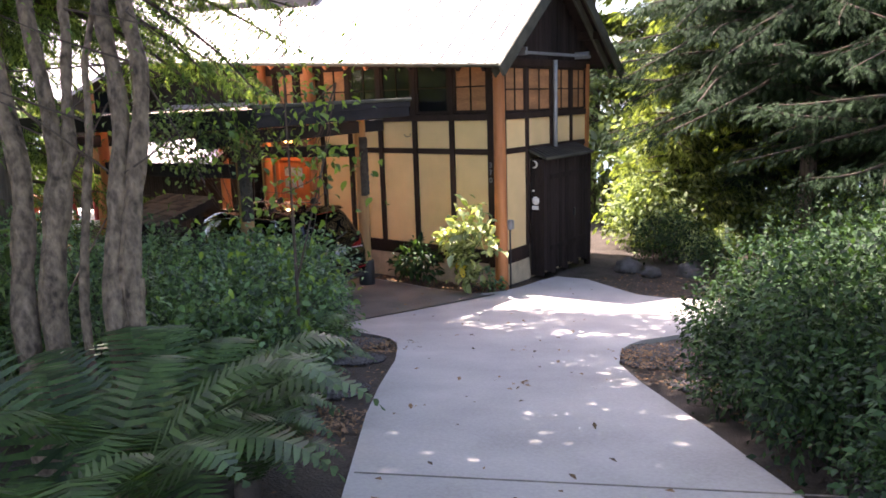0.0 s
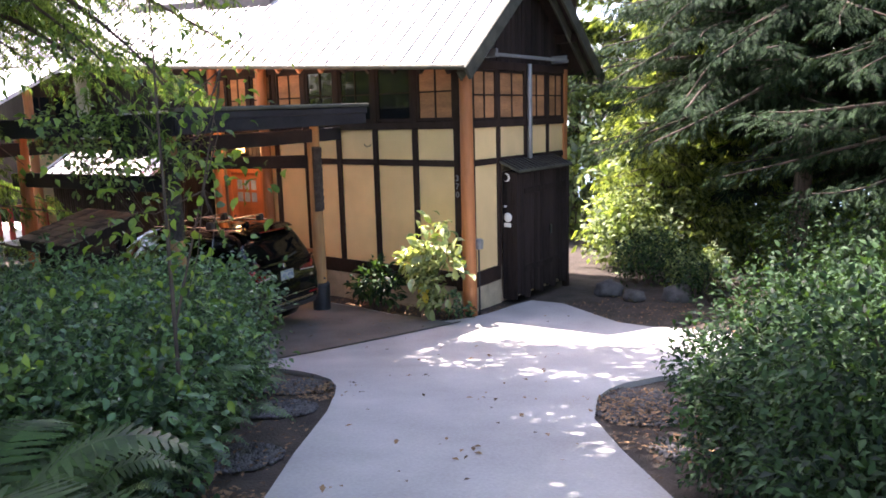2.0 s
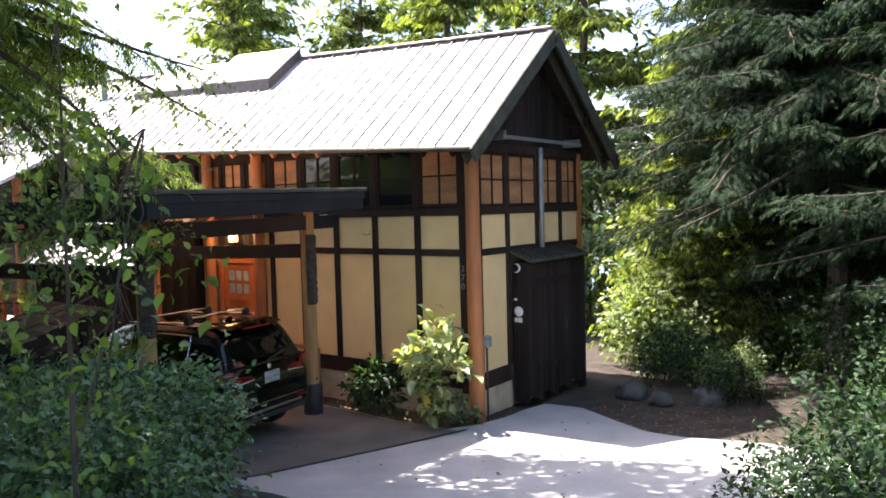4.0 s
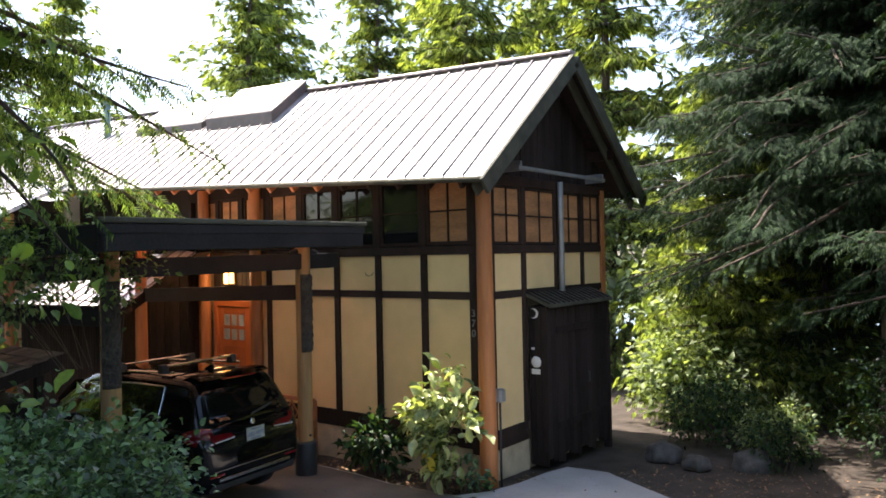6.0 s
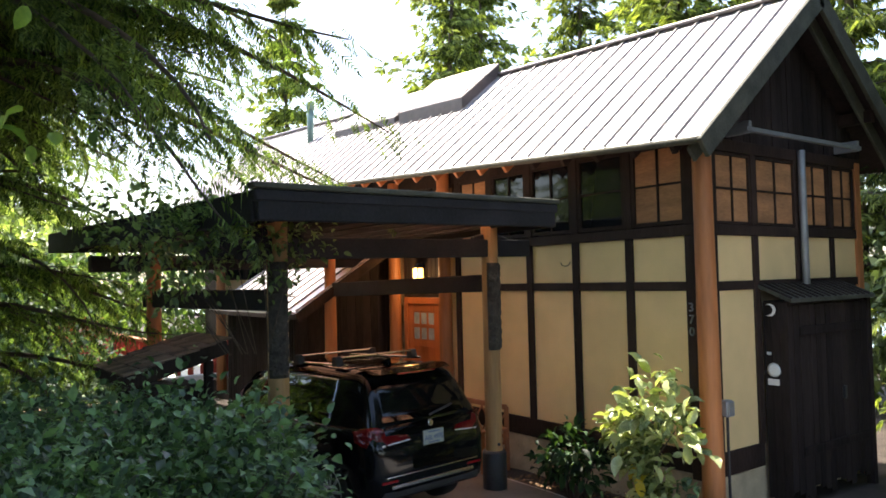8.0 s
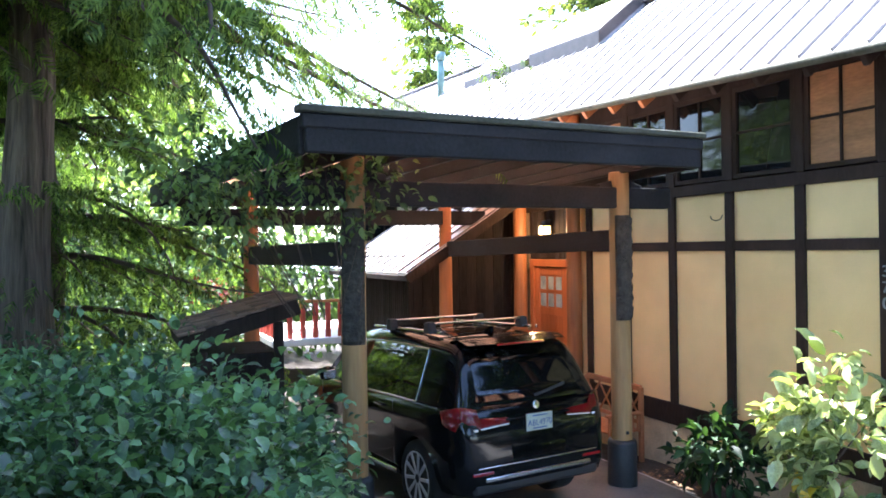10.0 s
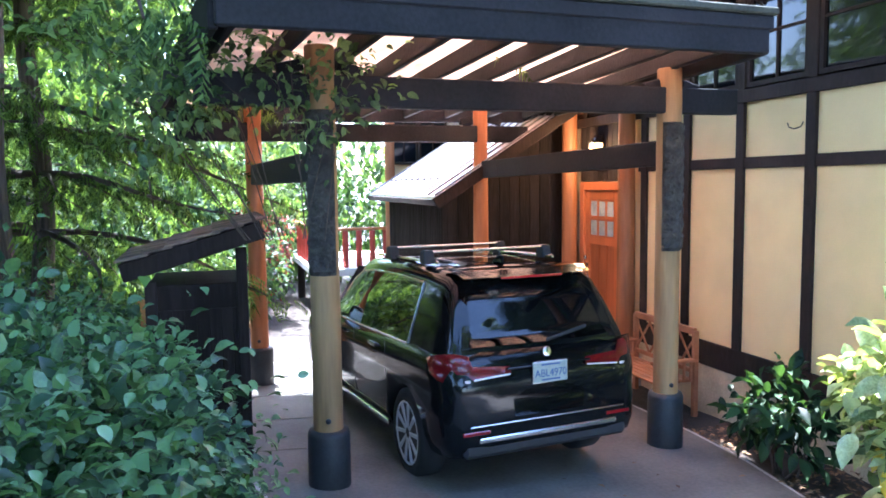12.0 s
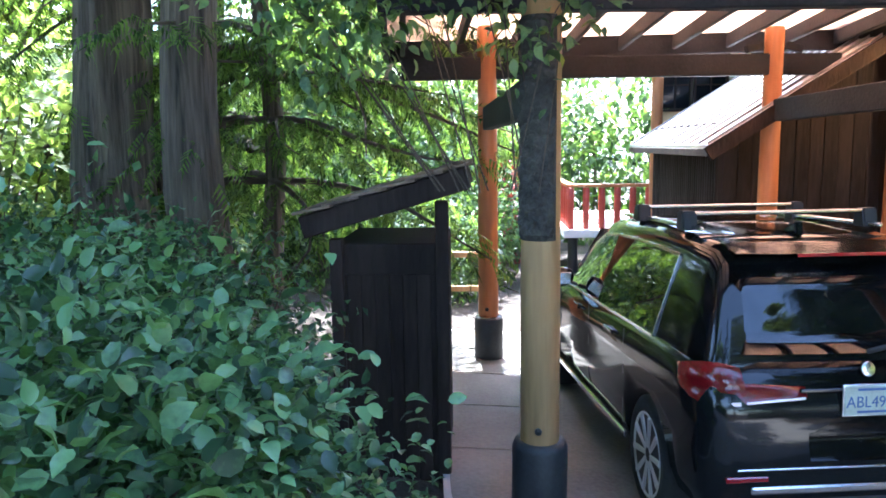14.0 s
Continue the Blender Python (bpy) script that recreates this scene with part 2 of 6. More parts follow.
def prism_bm(poly, y0, y1, bev=0.0):
    """A polygon in the x-z plane, given depth along y."""
    bm = bmesh.new()
    a = [bm.verts.new((x, y0, z)) for x, z in poly]
    b = [bm.verts.new((x, y1, z)) for x, z in poly]
    bm.faces.new(a)
    bm.faces.new(b[::-1])
    n = len(poly)
    for i in range(n):
        bm.faces.new((a[i], b[i], b[(i + 1) % n], a[(i + 1) % n]))
    bmesh.ops.recalc_face_normals(bm, faces=bm.faces[:])
    if bev:
        bmesh.ops.bevel(bm, geom=bm.edges[:], offset=bev, segments=2, affect="EDGES")
    return bm


def part(name, bm, material, parent=None, label=""):
    me = bpy.data.meshes.new(name)
    bm.to_mesh(me)
    bm.free()
    me.materials.append(material)
    ob = new(name, me)
    if parent:
        ob.parent = parent
    return tagged(ob, label)


def thing(name, label, category, at=(0, 0, 0), rz=0, group="", kind=""):
    ob = new(name)
    ob.matrix_world = pose(*at, 0, 0, rz)
    return tagged(ob, label, category, group, kind)


def array_mesh(name, verts, faces, material, parent=None, label="", smooth=False):
    me = bpy.data.meshes.new(name)
    k = faces.shape[1]
    me.vertices.add(len(verts))
    me.vertices.foreach_set("co", np.asarray(verts, dtype=np.float32).ravel())
    me.loops.add(faces.size)
    me.loops.foreach_set("vertex_index", faces.astype(np.int32).ravel())
    me.polygons.add(len(faces))
    me.polygons.foreach_set("loop_start", np.arange(0, faces.size, k, dtype=np.int32))
    me.polygons.foreach_set("loop_total", np.full(len(faces), k, dtype=np.int32))
    if smooth:
        me.polygons.foreach_set("use_smooth", np.ones(len(faces), dtype=bool))
    me.update(calc_edges=True)
    me.materials.append(material)
    ob = new(name, me)
    if parent:
        ob.parent = parent
    return tagged(ob, label)


# ---- the lie of the land ----
STEP_S = [-30, -4, -0.4, 1.1, 2.1, 3.5, 5.25, 6.1, 9.4, 15.5, 22, 40]
STEP_Z = [-2.2, -0.35, -0.23, -0.14, -0.07, 0.05, 0.32, 0.45, 0.97, 1.95, 2.7, 3.3]


def land(x, y):
    """Height of the drive and beds: it falls towards the house and on past it to the lake."""
    s = 0.55 * np.asarray(x, dtype=float) - 0.83 * np.asarray(y, dtype=float)
    return np.interp(s, STEP_S, STEP_Z)

# ---- ground, drive, beds ----
def ground_sheet():
    near = np.arange(-14, 14.01, 0.2)
    far = np.array([16, 19, 23, 30, 40, 60, 100, 200, 500, 1500.0])
    ax = np.concatenate([-far[::-1], near, far])
    gx, gy = np.meshgrid(ax, ax - 3)
    z = land(gx, gy) - 0.03
    fine = np.sin(gx * 7.1 + np.cos(gy * 5.3)) * np.cos(gy * 6.7 + np.sin(gx * 3.1)) * 0.012
    z = z + np.where((abs(gx) < 14) & (abs(gy + 3) < 14), fine, 0) - 0.01
    n = len(ax)
    v = np.stack([gx.ravel(), gy.ravel(), z.ravel()], 1)
    i = np.arange(n * n).reshape(n, n)
    f = np.stack([i[:-1, :-1].ravel(), i[:-1, 1:].ravel(), i[1:, 1:].ravel(), i[1:, :-1].ravel()], 1)
    return tagged(array_mesh("ground", v, f, M_SOIL, smooth=True), "dark forest soil with bark mulch under the shrubs", "ground", kind="structure")


ground_sheet()
DRIVE = [(9.6, -16.5), (7.1, -12.6), (5.25, -10.13), (4.0, -8.55), (3.35, -7.65), (2.55, -6.45), (2.02, -5.78), (1.75, -5.48), (1.4, -5.22), (1.0, -5.08), (0.6, -5.02),
         (-0.5, -5.08), (-2.0, -5.3), (-2.3, -5.36), (-7.6, -5.75), (-7.6, -0.9), (-2.9, -0.75), (-2.0, -0.8), (-1.1, -0.98), (-0.5, -0.98), (0.15, -1.0),
         (0.42, -0.5), (0.5, 0.1), (0.5, 0.9), (0.6, 1.45), (1.3, 1.5), (2.1, 0.95), (2.9, 0.42), (3.5, 0.35), (4.6, 0.6), (6.0, 0.2), (6.0, -1.8), (5.2, -2.5),
         (4.84, -3.05), (4.62, -3.65), (4.6, -4.0), (4.66, -4.45), (5.0, -5.3), (5.61, -6.12), (6.64, -7.36), (7.6, -8.58), (9.2, -10.8), (10.5, -13.0), (12.0, -16.5)]


def slab(name, poly, lift, material, label, step=0.3):
    bm = bmesh.new()
    f = bm.faces.new([bm.verts.new((x, y, 0)) for x, y in poly])
    bmesh.ops.triangulate(bm, faces=[f])
    xs, ys = [p[0] for p in poly], [p[1] for p in poly]
    for axis, lo, hi in ((0, min(xs), max(xs)), (1, min(ys), max(ys))):
        c = lo + step
        while c < hi:
            no = (1, 0, 0) if axis == 0 else (0, 1, 0)
            bmesh.ops.bisect_plane(bm, geom=bm.verts[:] + bm.edges[:] + bm.faces[:], plane_co=tuple(c * v for v in no), plane_no=no)
            c += step
    rim = [e for e in bm.edges if e.is_boundary]
    out = bmesh.ops.extrude_edge_only(bm, edges=rim)
    low = {v for v in out["geom"] if isinstance(v, bmesh.types.BMVert)}
    for v in bm.verts:
        v.co.z = float(land(v.co.x, v.co.y)) + (lift if v not in low else -0.08)
    bmesh.ops.recalc_face_normals(bm, faces=bm.faces[:])
    return tagged(part(name, bm, material), label, "driveway", kind="structure")


drive = slab("driveway", DRIVE, 0.03, M_CONC, "pale grey concrete driveway with leaf litter, falling towards the house")


# floor slab: its dark tone is part stain, part painted carport shade
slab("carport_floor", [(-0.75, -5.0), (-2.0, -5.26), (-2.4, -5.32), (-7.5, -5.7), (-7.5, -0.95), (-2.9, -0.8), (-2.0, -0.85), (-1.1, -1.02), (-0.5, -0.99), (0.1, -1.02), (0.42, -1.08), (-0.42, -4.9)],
     0.036, M_CONC_OLD_SHADE, "stained concrete floor under and before the carport, darkened in colour for the roof's shade")


def strip(name, a, b, w, material, lift=0.034, parent=None):
    """A thin line laid along the drive from a to b."""
    n = 24
    bm = bmesh.new()
    ax, ay = a
    bx, by = b
    L = math.hypot(bx - ax, by - ay)
    nx, ny = -(by - ay) / L * w / 2, (bx - ax) / L * w / 2
    rows = []
    for i in range(n + 1):
        t = i / n
        x, y = ax + (bx - ax) * t, ay + (by - ay) * t
        z = float(land(x, y)) + lift
        rows.append([bm.verts.new((x + k * nx, y + k * ny, z + (0.006 if abs(k) < 1 else 0))) for k in (-1, -0.5, 0.5, 1)])
    for r, q in zip(rows, rows[1:]):
        for k in range(3):
            bm.faces.new((r[k], r[k + 1], q[k + 1], q[k]))
    return part(name, bm, material, parent)


tagged(strip("drain_channel", (-0.45, -4.95), (0.46, -0.95), 0.07, M_BLACK, 0.042), "narrow black drain channel set across the concrete", "drain", kind="structure")
M_JOINT = mat("joint_dirt", (0.20, 0.18, 0.16), 0.9, var=0.3)
for a, b in (((5.0, -9.75), (7.9, -8.4)), ((8.0, -16.0), (10.3, -12.7))):
    tagged(strip("expansion_joint", a, b, 0.014, M_JOINT, 0.0325), "dirt-filled joint between concrete slabs", "joint", kind="structure")
# floor slabs of the walkway beside the carport
for i in range(4):
    tagged(strip("expansion_joint", (-3.2 - i * 1.1, -5.5), (-3.25 - i * 1.1, -4.6), 0.012, M_JOINT, 0.0385), "dirt-filled joint between concrete slabs", "joint", kind="structure")
water = bmesh.new()
bmesh.ops.create_grid(water, x_segments=8, y_segments=8, size=0.5, matrix=Matrix.LocRotScale((0, 230, -1.75), None, (900, 400, 1)))
tagged(part("water", water, M_WATER), "blue lake water glimpsed through the trees", "lake", kind="structure")


def scatter(name, n, area, size, material, label, seed, flat=0.25, avoid=None, lift=0.0):
    """Small flat bits lying on the ground, inside a list of (x, y, radius)."""
    rng = np.random.default_rng(seed)
    pick = rng.integers(0, len(area), n)
    ar = np.array(area)[pick]
    a, r = rng.random(n) * 6.283, np.sqrt(rng.random(n))
    x, y = ar[:, 0] + np.cos(a) * r * ar[:, 2], ar[:, 1] + np.sin(a) * r * ar[:, 2]
    z = land(x, y) + lift
    s = size * (0.5 + rng.random(n))
    yaw, tilt = rng.random(n) * 6.283, rng.normal(0, flat, n)
    pts = np.array([(-0.5, 0, 0), (0, -0.3, 0.12), (0.55, 0, 0.02), (0.05, 0.32, 0.14)])
    c, sn = np.cos(yaw), np.sin(yaw)
    v = np.zeros((n, 4, 3))
    v[:, :, 0] = (pts[:, 0] * c[:, None] - pts[:, 1] * sn[:, None]) * s[:, None] + x[:, None]
    v[:, :, 1] = (pts[:, 0] * sn[:, None] + pts[:, 1] * c[:, None]) * s[:, None] + y[:, None]
    v[:, :, 2] = (pts[:, 2] + pts[:, 0] * tilt[:, None]) * s[:, None] + z[:, None] + 0.004 + 0.5 * np.abs(tilt[:, None]) * s[:, None]
    i = np.arange(n)[:, None] * 4
    f = np.concatenate([i + np.array([[0, 1, 2]]), i + np.array([[0, 2, 3]])])
    return tagged(array_mesh(name, v.reshape(-1, 3), f, material), label, "leaf litter", kind="stuff")


BEDS = [(0.9, -6.2, 1.1), (2.4, -8.2, 1.3), (3.3, -9.6, 1.2), (5.3, -4.3, 0.75), (6.2, -5.4, 0.9), (7.6, -6.6, 0.9), (9.3, -9.2, 0.9), (-1.2, -0.45, 0.55), (-2.6, -0.4, 0.5), (-0.2, -0.4, 0.5),
        (1.2, 0.4, 1.0), (2.6, 1.6, 1.3), (4.2, 1.8, 1.4), (1.9, -5.6, 0.5), (3.8, -8.9, 0.5), (5.0, -4.8, 0.6)]
scatter("leaf_litter", 5200, BEDS, 0.05, M_LITTER, "brown fallen leaves and bark over the planting beds", 3)
scatter("leaf_litter", 150, [(5.5, -8.2, 2.6), (2.8, -3.2, 2.6), (6.8, -11, 2.4), (-0.9, -2.0, 1.3), (3.6, -6.6, 1.8)], 0.055, M_LITTER, "scattered dry leaves on the concrete", 5, 0.2, lift=0.03)


def gravel(n, spots, seed):
    rng = np.random.default_rng(seed)
    ar = np.array(spots)[rng.integers(0, len(spots), n)]
    a, r = rng.random(n) * 6.283, np.sqrt(rng.random(n))
    x, y = ar[:, 0] + np.cos(a) * r * ar[:, 2], ar[:, 1] + np.sin(a) * r * ar[:, 2]
    s = 0.012 + 0.022 * rng.random(n)
    octa = np.array([(1, 0, 0), (-1, 0, 0), (0, 1, 0), (0, -1, 0), (0, 0, 0.7), (0, 0, -0.7)])
    v = octa[None] * s[:, None, None] * (0.7 + 0.6 * rng.random((n, 6, 1)))
    v[:, :, 0] += x[:, None]
    v[:, :, 1] += y[:, None]
    v[:, :, 2] += land(x, y)[:, None] - 0.015
    i = np.arange(n)[:, None] * 6
    f = np.concatenate([i + np.array([t]) for t in ((0, 2, 4), (2, 1, 4), (1, 3, 4), (3, 0, 4), (2, 0, 5), (1, 2, 5), (3, 1, 5), (0, 3, 5))])
    return tagged(array_mesh("gravel", v.reshape(-1, 3), f, M_GRAVEL), "dark grey gravel along the edge of the drive", "gravel", kind="stuff")


gravel(9000, [(4.9, -4.15, 0.5), (5.3, -4.7, 0.5), (6.2, -5.6, 0.5), (7.2, -6.7, 0.45), (1.2, -5.6, 0.45), (1.9, -6.5, 0.4), (8.2, -8.0, 0.4), (2.9, -7.9, 0.4)], 4)

# ---- the house ----
house = thing("house", "half-timbered house with ochre plaster panels and a metal roof", "house")
TILT = -0.055                                    # the roof line climbs slightly away from the gable
EAVE_Y, EAVE_Z, RIDGE_Y, RIDGE_Z = -0.72, 4.44, 2.05, 6.74
ROOF_X0, ROOF_X1 = 0.57, -19.0


def roof_z(x, y):
    k = (y - EAVE_Y) / (RIDGE_Y - EAVE_Y)
    k = k if k <= 1 else 2 - k
    return EAVE_Z + (RIDGE_Z - EAVE_Z) * k + TILT * x


def add(name, x0, x1, y0, y1, z0, z1, m, parent=None, label="", bev=0.006):
    return part(name, box_bm(x0, x1, y0, y1, z0, z1, bev), m, parent or house, label)


# front wall: low part whole, upper part open between the window posts
COLS = [-0.14, -1.135, -2.15, -3.16, -4.12, -5.05]
add("foundation", -7.66, 0.02, -0.01, 0.26, -0.9, 0.27, M_FOUND, label="ochre plastered foundation", bev=0.02)
add("wall_front", -7.66, 0.0, 0.03, 0.2, 0.27, 3.42, M_FOUND, bev=0)
add("wall_front_far", -19, -7.66, 0.03, 0.2, -1.2, 5.0, M_BOARD, bev=0)
add("wall_back", -19, 0.0, 3.92, 4.08, -1.2, 4.6, M_BOARD, bev=0)
add("wall_end", -19.1, -19.0, 0.2, 3.9, -1.2, 5.4, M_BOARD, bev=0)
add("wall_gable", -0.2, -0.03, 0.2, 3.92, -0.4, 3.42, M_FOUND, bev=0)
add("room_floor", -18.9, -0.25, 0.25, 3.85, 2.7, 2.8, M_ROOM, bev=0)
add("partition", -8.05, -7.95, 0.25, 3.85, 2.8, 5.0, M_ROOM, bev=0)
add("sill_band", -7.66, 0.0, -0.045, 0.05, 3.30, 3.44, M_TIMBER)
add("mid_band", -5.2, 0.0, -0.035, 0.03, 2.59, 2.71, M_TIMBER)
add("base_band", -5.2, 0.0, -0.04, 0.03, 0.27, 0.56, M_TIMBER)
for i, x in enumerate(COLS):
    w = 0.08 if i == 0 else 0.065
    add("stud", x - w, x + w, -0.05, 0.03, 0.2 if i == 0 else 0.56, 3.30, M_TIMBER)
for a, b in zip(COLS, COLS[1:]):
    for z0, z1 in ((0.56, 2.59), (2.71, 3.30)):
        add("plaster_panel", b + 0.06, a - 0.06, -0.012, 0.03, z0, z1, M_PLASTER, bev=0.004)
add("plaster_panel", -7.66, -7.22, -0.012, 0.03, 0.2, 3.3, M_PLASTER, bev=0.004)
add("plaster_panel", -5.32, -5.1, -0.012, 0.03, 0.3, 3.3, M_PLASTER, bev=0.004)
add("stud", -7.72, -7.6, -0.05, 0.03, -0.2, 4.6, M_TIMBER)


def window_unit(parent, m, w, h, cols, rows, infill, name="window", frame_m=None, rail=0.05, bar=0.028):
    """A window in the local x-z plane, looking along -y: frame, glazing bars, and panes or boarded panels."""
    frame_m = frame_m or M_TIMBER
    bm = bmesh.new()
    ring = []
    for y in (-0.03, 0.04):
        for x, z in ((w / 2, h / 2), (w / 2 - rail, h / 2 - rail)):
            ring.append([bm.verts.new((sx * x, y, h / 2 + sz * z)) for sx, sz in ((-1, -1), (1, -1), (1, 1), (-1, 1))])
    fo, fi, bo, bi = ring
    for a_, b_ in ((fo, fi), (fi, bi), (bi, bo), (bo, fo)):
        for k in range(4):
            bm.faces.new((a_[k], a_[(k + 1) % 4], b_[(k + 1) % 4], b_[k]))
    bmesh.ops.recalc_face_normals(bm, faces=bm.faces[:])
    pw, ph = (w - 2 * rail) / cols, (h - 2 * rail) / rows
    bars = []
    for i in range(1, cols):
        c = -w / 2 + rail + i * pw
        bars.append(box_bm(c - bar / 2, c + bar / 2, -0.024, 0.03, rail, h - rail, 0.003))
    for j in range(1, rows):
        c = rail + j * ph
        bars.append(box_bm(-w / 2 + rail, w / 2 - rail, -0.021, 0.03, c - bar / 2, c + bar / 2, 0.003))
    bm.transform(m)
    fr = part(name, bm, frame_m, parent)
    for b in bars:
        b.transform(m)
        part("glazing_bar", b, frame_m, fr)
    for i in range(cols):
        for j in range(rows):
            x0, z0 = -w / 2 + rail + i * pw, rail + j * ph
            pb = box_bm(x0 + 0.004, x0 + pw - 0.004, 0.0, 0.018, z0 + 0.004, z0 + ph - 0.004, 0.003)
            pb.transform(m)
            part("pane", pb, infill, fr)
    return fr


# upper storey, front: posts and windows under the eave
for i, x in enumerate(COLS):
    w = 0.08 if i == 0 else 0.06
    add("window_post", x - w, x + w, -0.045, 0.12, 3.44, 4.72, M_TIMBER)
UPPER = [(M_PLY, 2, 2), (M_DARKGLASS, 1, 2), (M_DARKGLASS, 2, 2), (M_DARKGLASS, 2, 2), (M_PLY, 2, 2)]
for (a, b), (infill, nc, nr) in zip(zip(COLS, COLS[1:]), UPPER):
    a, b = a - 0.06, b + 0.06
    window_unit(house, pose((a + b) / 2, 0.0, 3.46), a - b - 0.01, 1.08, nc, nr, infill)
add("head_band", -7.66, 0.0, -0.04, 0.16, 4.54, 4.9, M_TIMBER)
for x in (-5.9, -6.7, -7.4):
    add("window_post", x - 0.05, x + 0.05, -0.04, 0.12, 3.44, 4.54, M_TIMBER)
for x in (-6.3, -7.05):
    window_unit(house, pose(x, 0.02, 3.46), 0.64, 1.08, 2, 2, M_PLY)
window_unit(house, pose(-5.5, 0.02, 3.46), 0.66, 1.08, 2, 2, M_PLY)

# gable: bands, studs, panels, windows; local x runs along the wall
GCOLS = [0.22, 1.16, 2.30, 3.24, 4.06]
G = Matrix.Translation((0, 0, 0)) @ Euler((0, 0, radians(90))).to_matrix().to_4x4()


def gadd(name, u0, u1, d0, d1, z0, z1, m, parent=None, bev=0.006, label=""):
    """A board on the gable: u along the wall, d its depth outwards."""
    return part(name, box_bm(d0, d1, u0, u1, z0, z1, bev), m, parent or house, label)


gadd("sill_band", 0.1, 4.12, -0.03, 0.045, 3.30, 3.44, M_TIMBER)
gadd("mid_band", 0.1, 4.12, -0.03, 0.035, 2.58, 2.70, M_TIMBER)
gadd("base_band", 0.1, 1.2, -0.03, 0.04, 0.22, 0.52, M_TIMBER)
gadd("foundation", 0.05, 1.25, -0.1, 0.02, -0.5, 0.22, M_FOUND, bev=0.02)
gadd("head_band", -0.1, 4.2, -0.05, 0.05, 4.40, 4.56, M_TIMBER)
for i, u in enumerate(GCOLS):
    w = 0.06 if i < 2 else (0.10 if i == 2 else 0.05)
    gadd("stud", u - w, u + w, -0.03, 0.05, 0.52 if i < 2 else 2.7, 3.30, M_TIMBER)
    gadd("window_post", u - w, u + w, -0.12, 0.045, 3.44, 4.40, M_TIMBER)
for a, b in zip(GCOLS, GCOLS[1:]):
    gadd("plaster_panel", a + 0.05, b - 0.05, -0.03, 0.012, 2.70, 3.30, M_PLASTER, bev=0.004)
    mid = (a + b) / 2
    window_unit(house, Matrix.Translation((0.0, mid, 3.45)) @ Euler((0, 0, radians(90))).to_matrix().to_4x4(), b - a - 0.12, 0.94, 2, 2, M_PLY, rail=0.035)
gadd("plaster_panel", GCOLS[0] + 0.05, GCOLS[1] - 0.05, -0.03, 0.012, 0.52, 2.58, M_PLASTER, bev=0.004)
gadd("corner_stud", 4.0, 4.16, -0.1, 0.06, -0.4, 4.5, M_LOG)
# gable triangle of upright dark boards
u = -0.1
while u < 4.2:
    k = min(u + 0.07, 4.13)
    top = roof_z(0, k) - 0.16
    if top > 4.6:
        gadd("gable_board", u, u + 0.138, -0.06, 0.0 + 0.008 * (int(u * 10) % 2), 4.56, top, M_BOARD, bev=0.003)
    u += 0.142
gadd("tie_rail", 0.55, 3.6, 0.30, 0.36, 4.62, 4.68, M_GREY)
for u in (0.62, 3.5):
    gadd("rail_bracket", u - 0.03, u + 0.03, 0.0, 0.36, 4.60, 4.76, M_GREY)
part("drain_pipe", log_bm((0.11, 2.30, 2.62), (0.11, 2.30, 4.55), 0.055, 0.055, 14, 3, 0.0), M_GREY, house, "grey metal down pipe")

# corner post and porch posts
part("corner_post", log_bm((0.13, -0.11, -0.25), (0.12, -0.115, 4.62), 0.135, 0.12, 20, 10, 0.02, 1), M_LOG, house, "orange-stained round corner log")
for x, s in ((-7.02, 2), (-5.32, 3)):
    part("porch_post", log_bm((x, -0.14, -0.2), (x, -0.14, 4.75), 0.125, 0.115, 18, 10, 0.03, s), M_LOG, house, "orange-stained round porch log")
add("porch_step", -7.3, -5.1, -0.95, -0.0, -0.5, 0.06, M_CONC, label="concrete door step", bev=0.02)

# entrance door with six lights
add("door_frame", -6.82, -6.70, -0.06, 0.05, 0.06, 2.46, M_DOOR)
add("door_frame", -5.66, -5.54, -0.06, 0.05, 0.06, 2.46, M_DOOR)
add("door_frame", -6.70, -5.66, -0.06, 0.05, 2.34, 2.46, M_DOOR)
door = add("door", -6.69, -5.67, -0.02, 0.03, 0.07, 2.33, M_DOOR, label="orange fir entrance door with six small panes")
for x0, x1 in ((-6.68, -6.54), (-5.82, -5.68)):
    add("stile", x0, x1, -0.035, -0.02, 0.08, 2.32, M_DOOR, door)
for z0, z1 in ((0.08, 0.3), (1.52, 1.64), (2.2, 2.32)):
    add("rail", -6.54, -5.82, -0.033, -0.02, z0, z1, M_DOOR, door)
for x in (-6.3, -6.06):
    add("mullion", x - 0.03, x + 0.03, -0.031, -0.02, 0.3, 2.2, M_DOOR, door)
add("glazing_bar", -6.54, -5.82, -0.032, -0.02, 1.90, 1.94, M_DOOR, door)
for i in range(3):
    for j in range(2):
        add("pane", -6.52 + i * 0.24, -6.34 + i * 0.24, -0.026, -0.018, 1.66 + j * 0.29, 1.88 + j * 0.29, M_PANE_SKY, door)
hb = box_bm(-6.65, -6.58, -0.05, -0.03, 0.98, 1.22, 0.008)
join_bm(hb, log_bm((-6.615, -0.09, 1.0), (-6.615, -0.09, 1.16), 0.013, 0.013, 10, 2, 0))
join_bm(hb, lathe_bm([(0.0, 0), (0.035, 0.005), (0.035, 0.03), (0.0, 0.034)], 14, Matrix.Translation((-6.615, -0.05, 1.3)) @ Euler((radians(90), 0, 0)).to_matrix().to_4x4()))
part("handle", hb, M_CHROME, door, "satin chrome handle set")
u = -6.86
while u < -5.5:
    add("door_head_board", u, u + 0.13, -0.02, 0.03, 2.47, 3.30, M_BOARD)
    u += 0.136

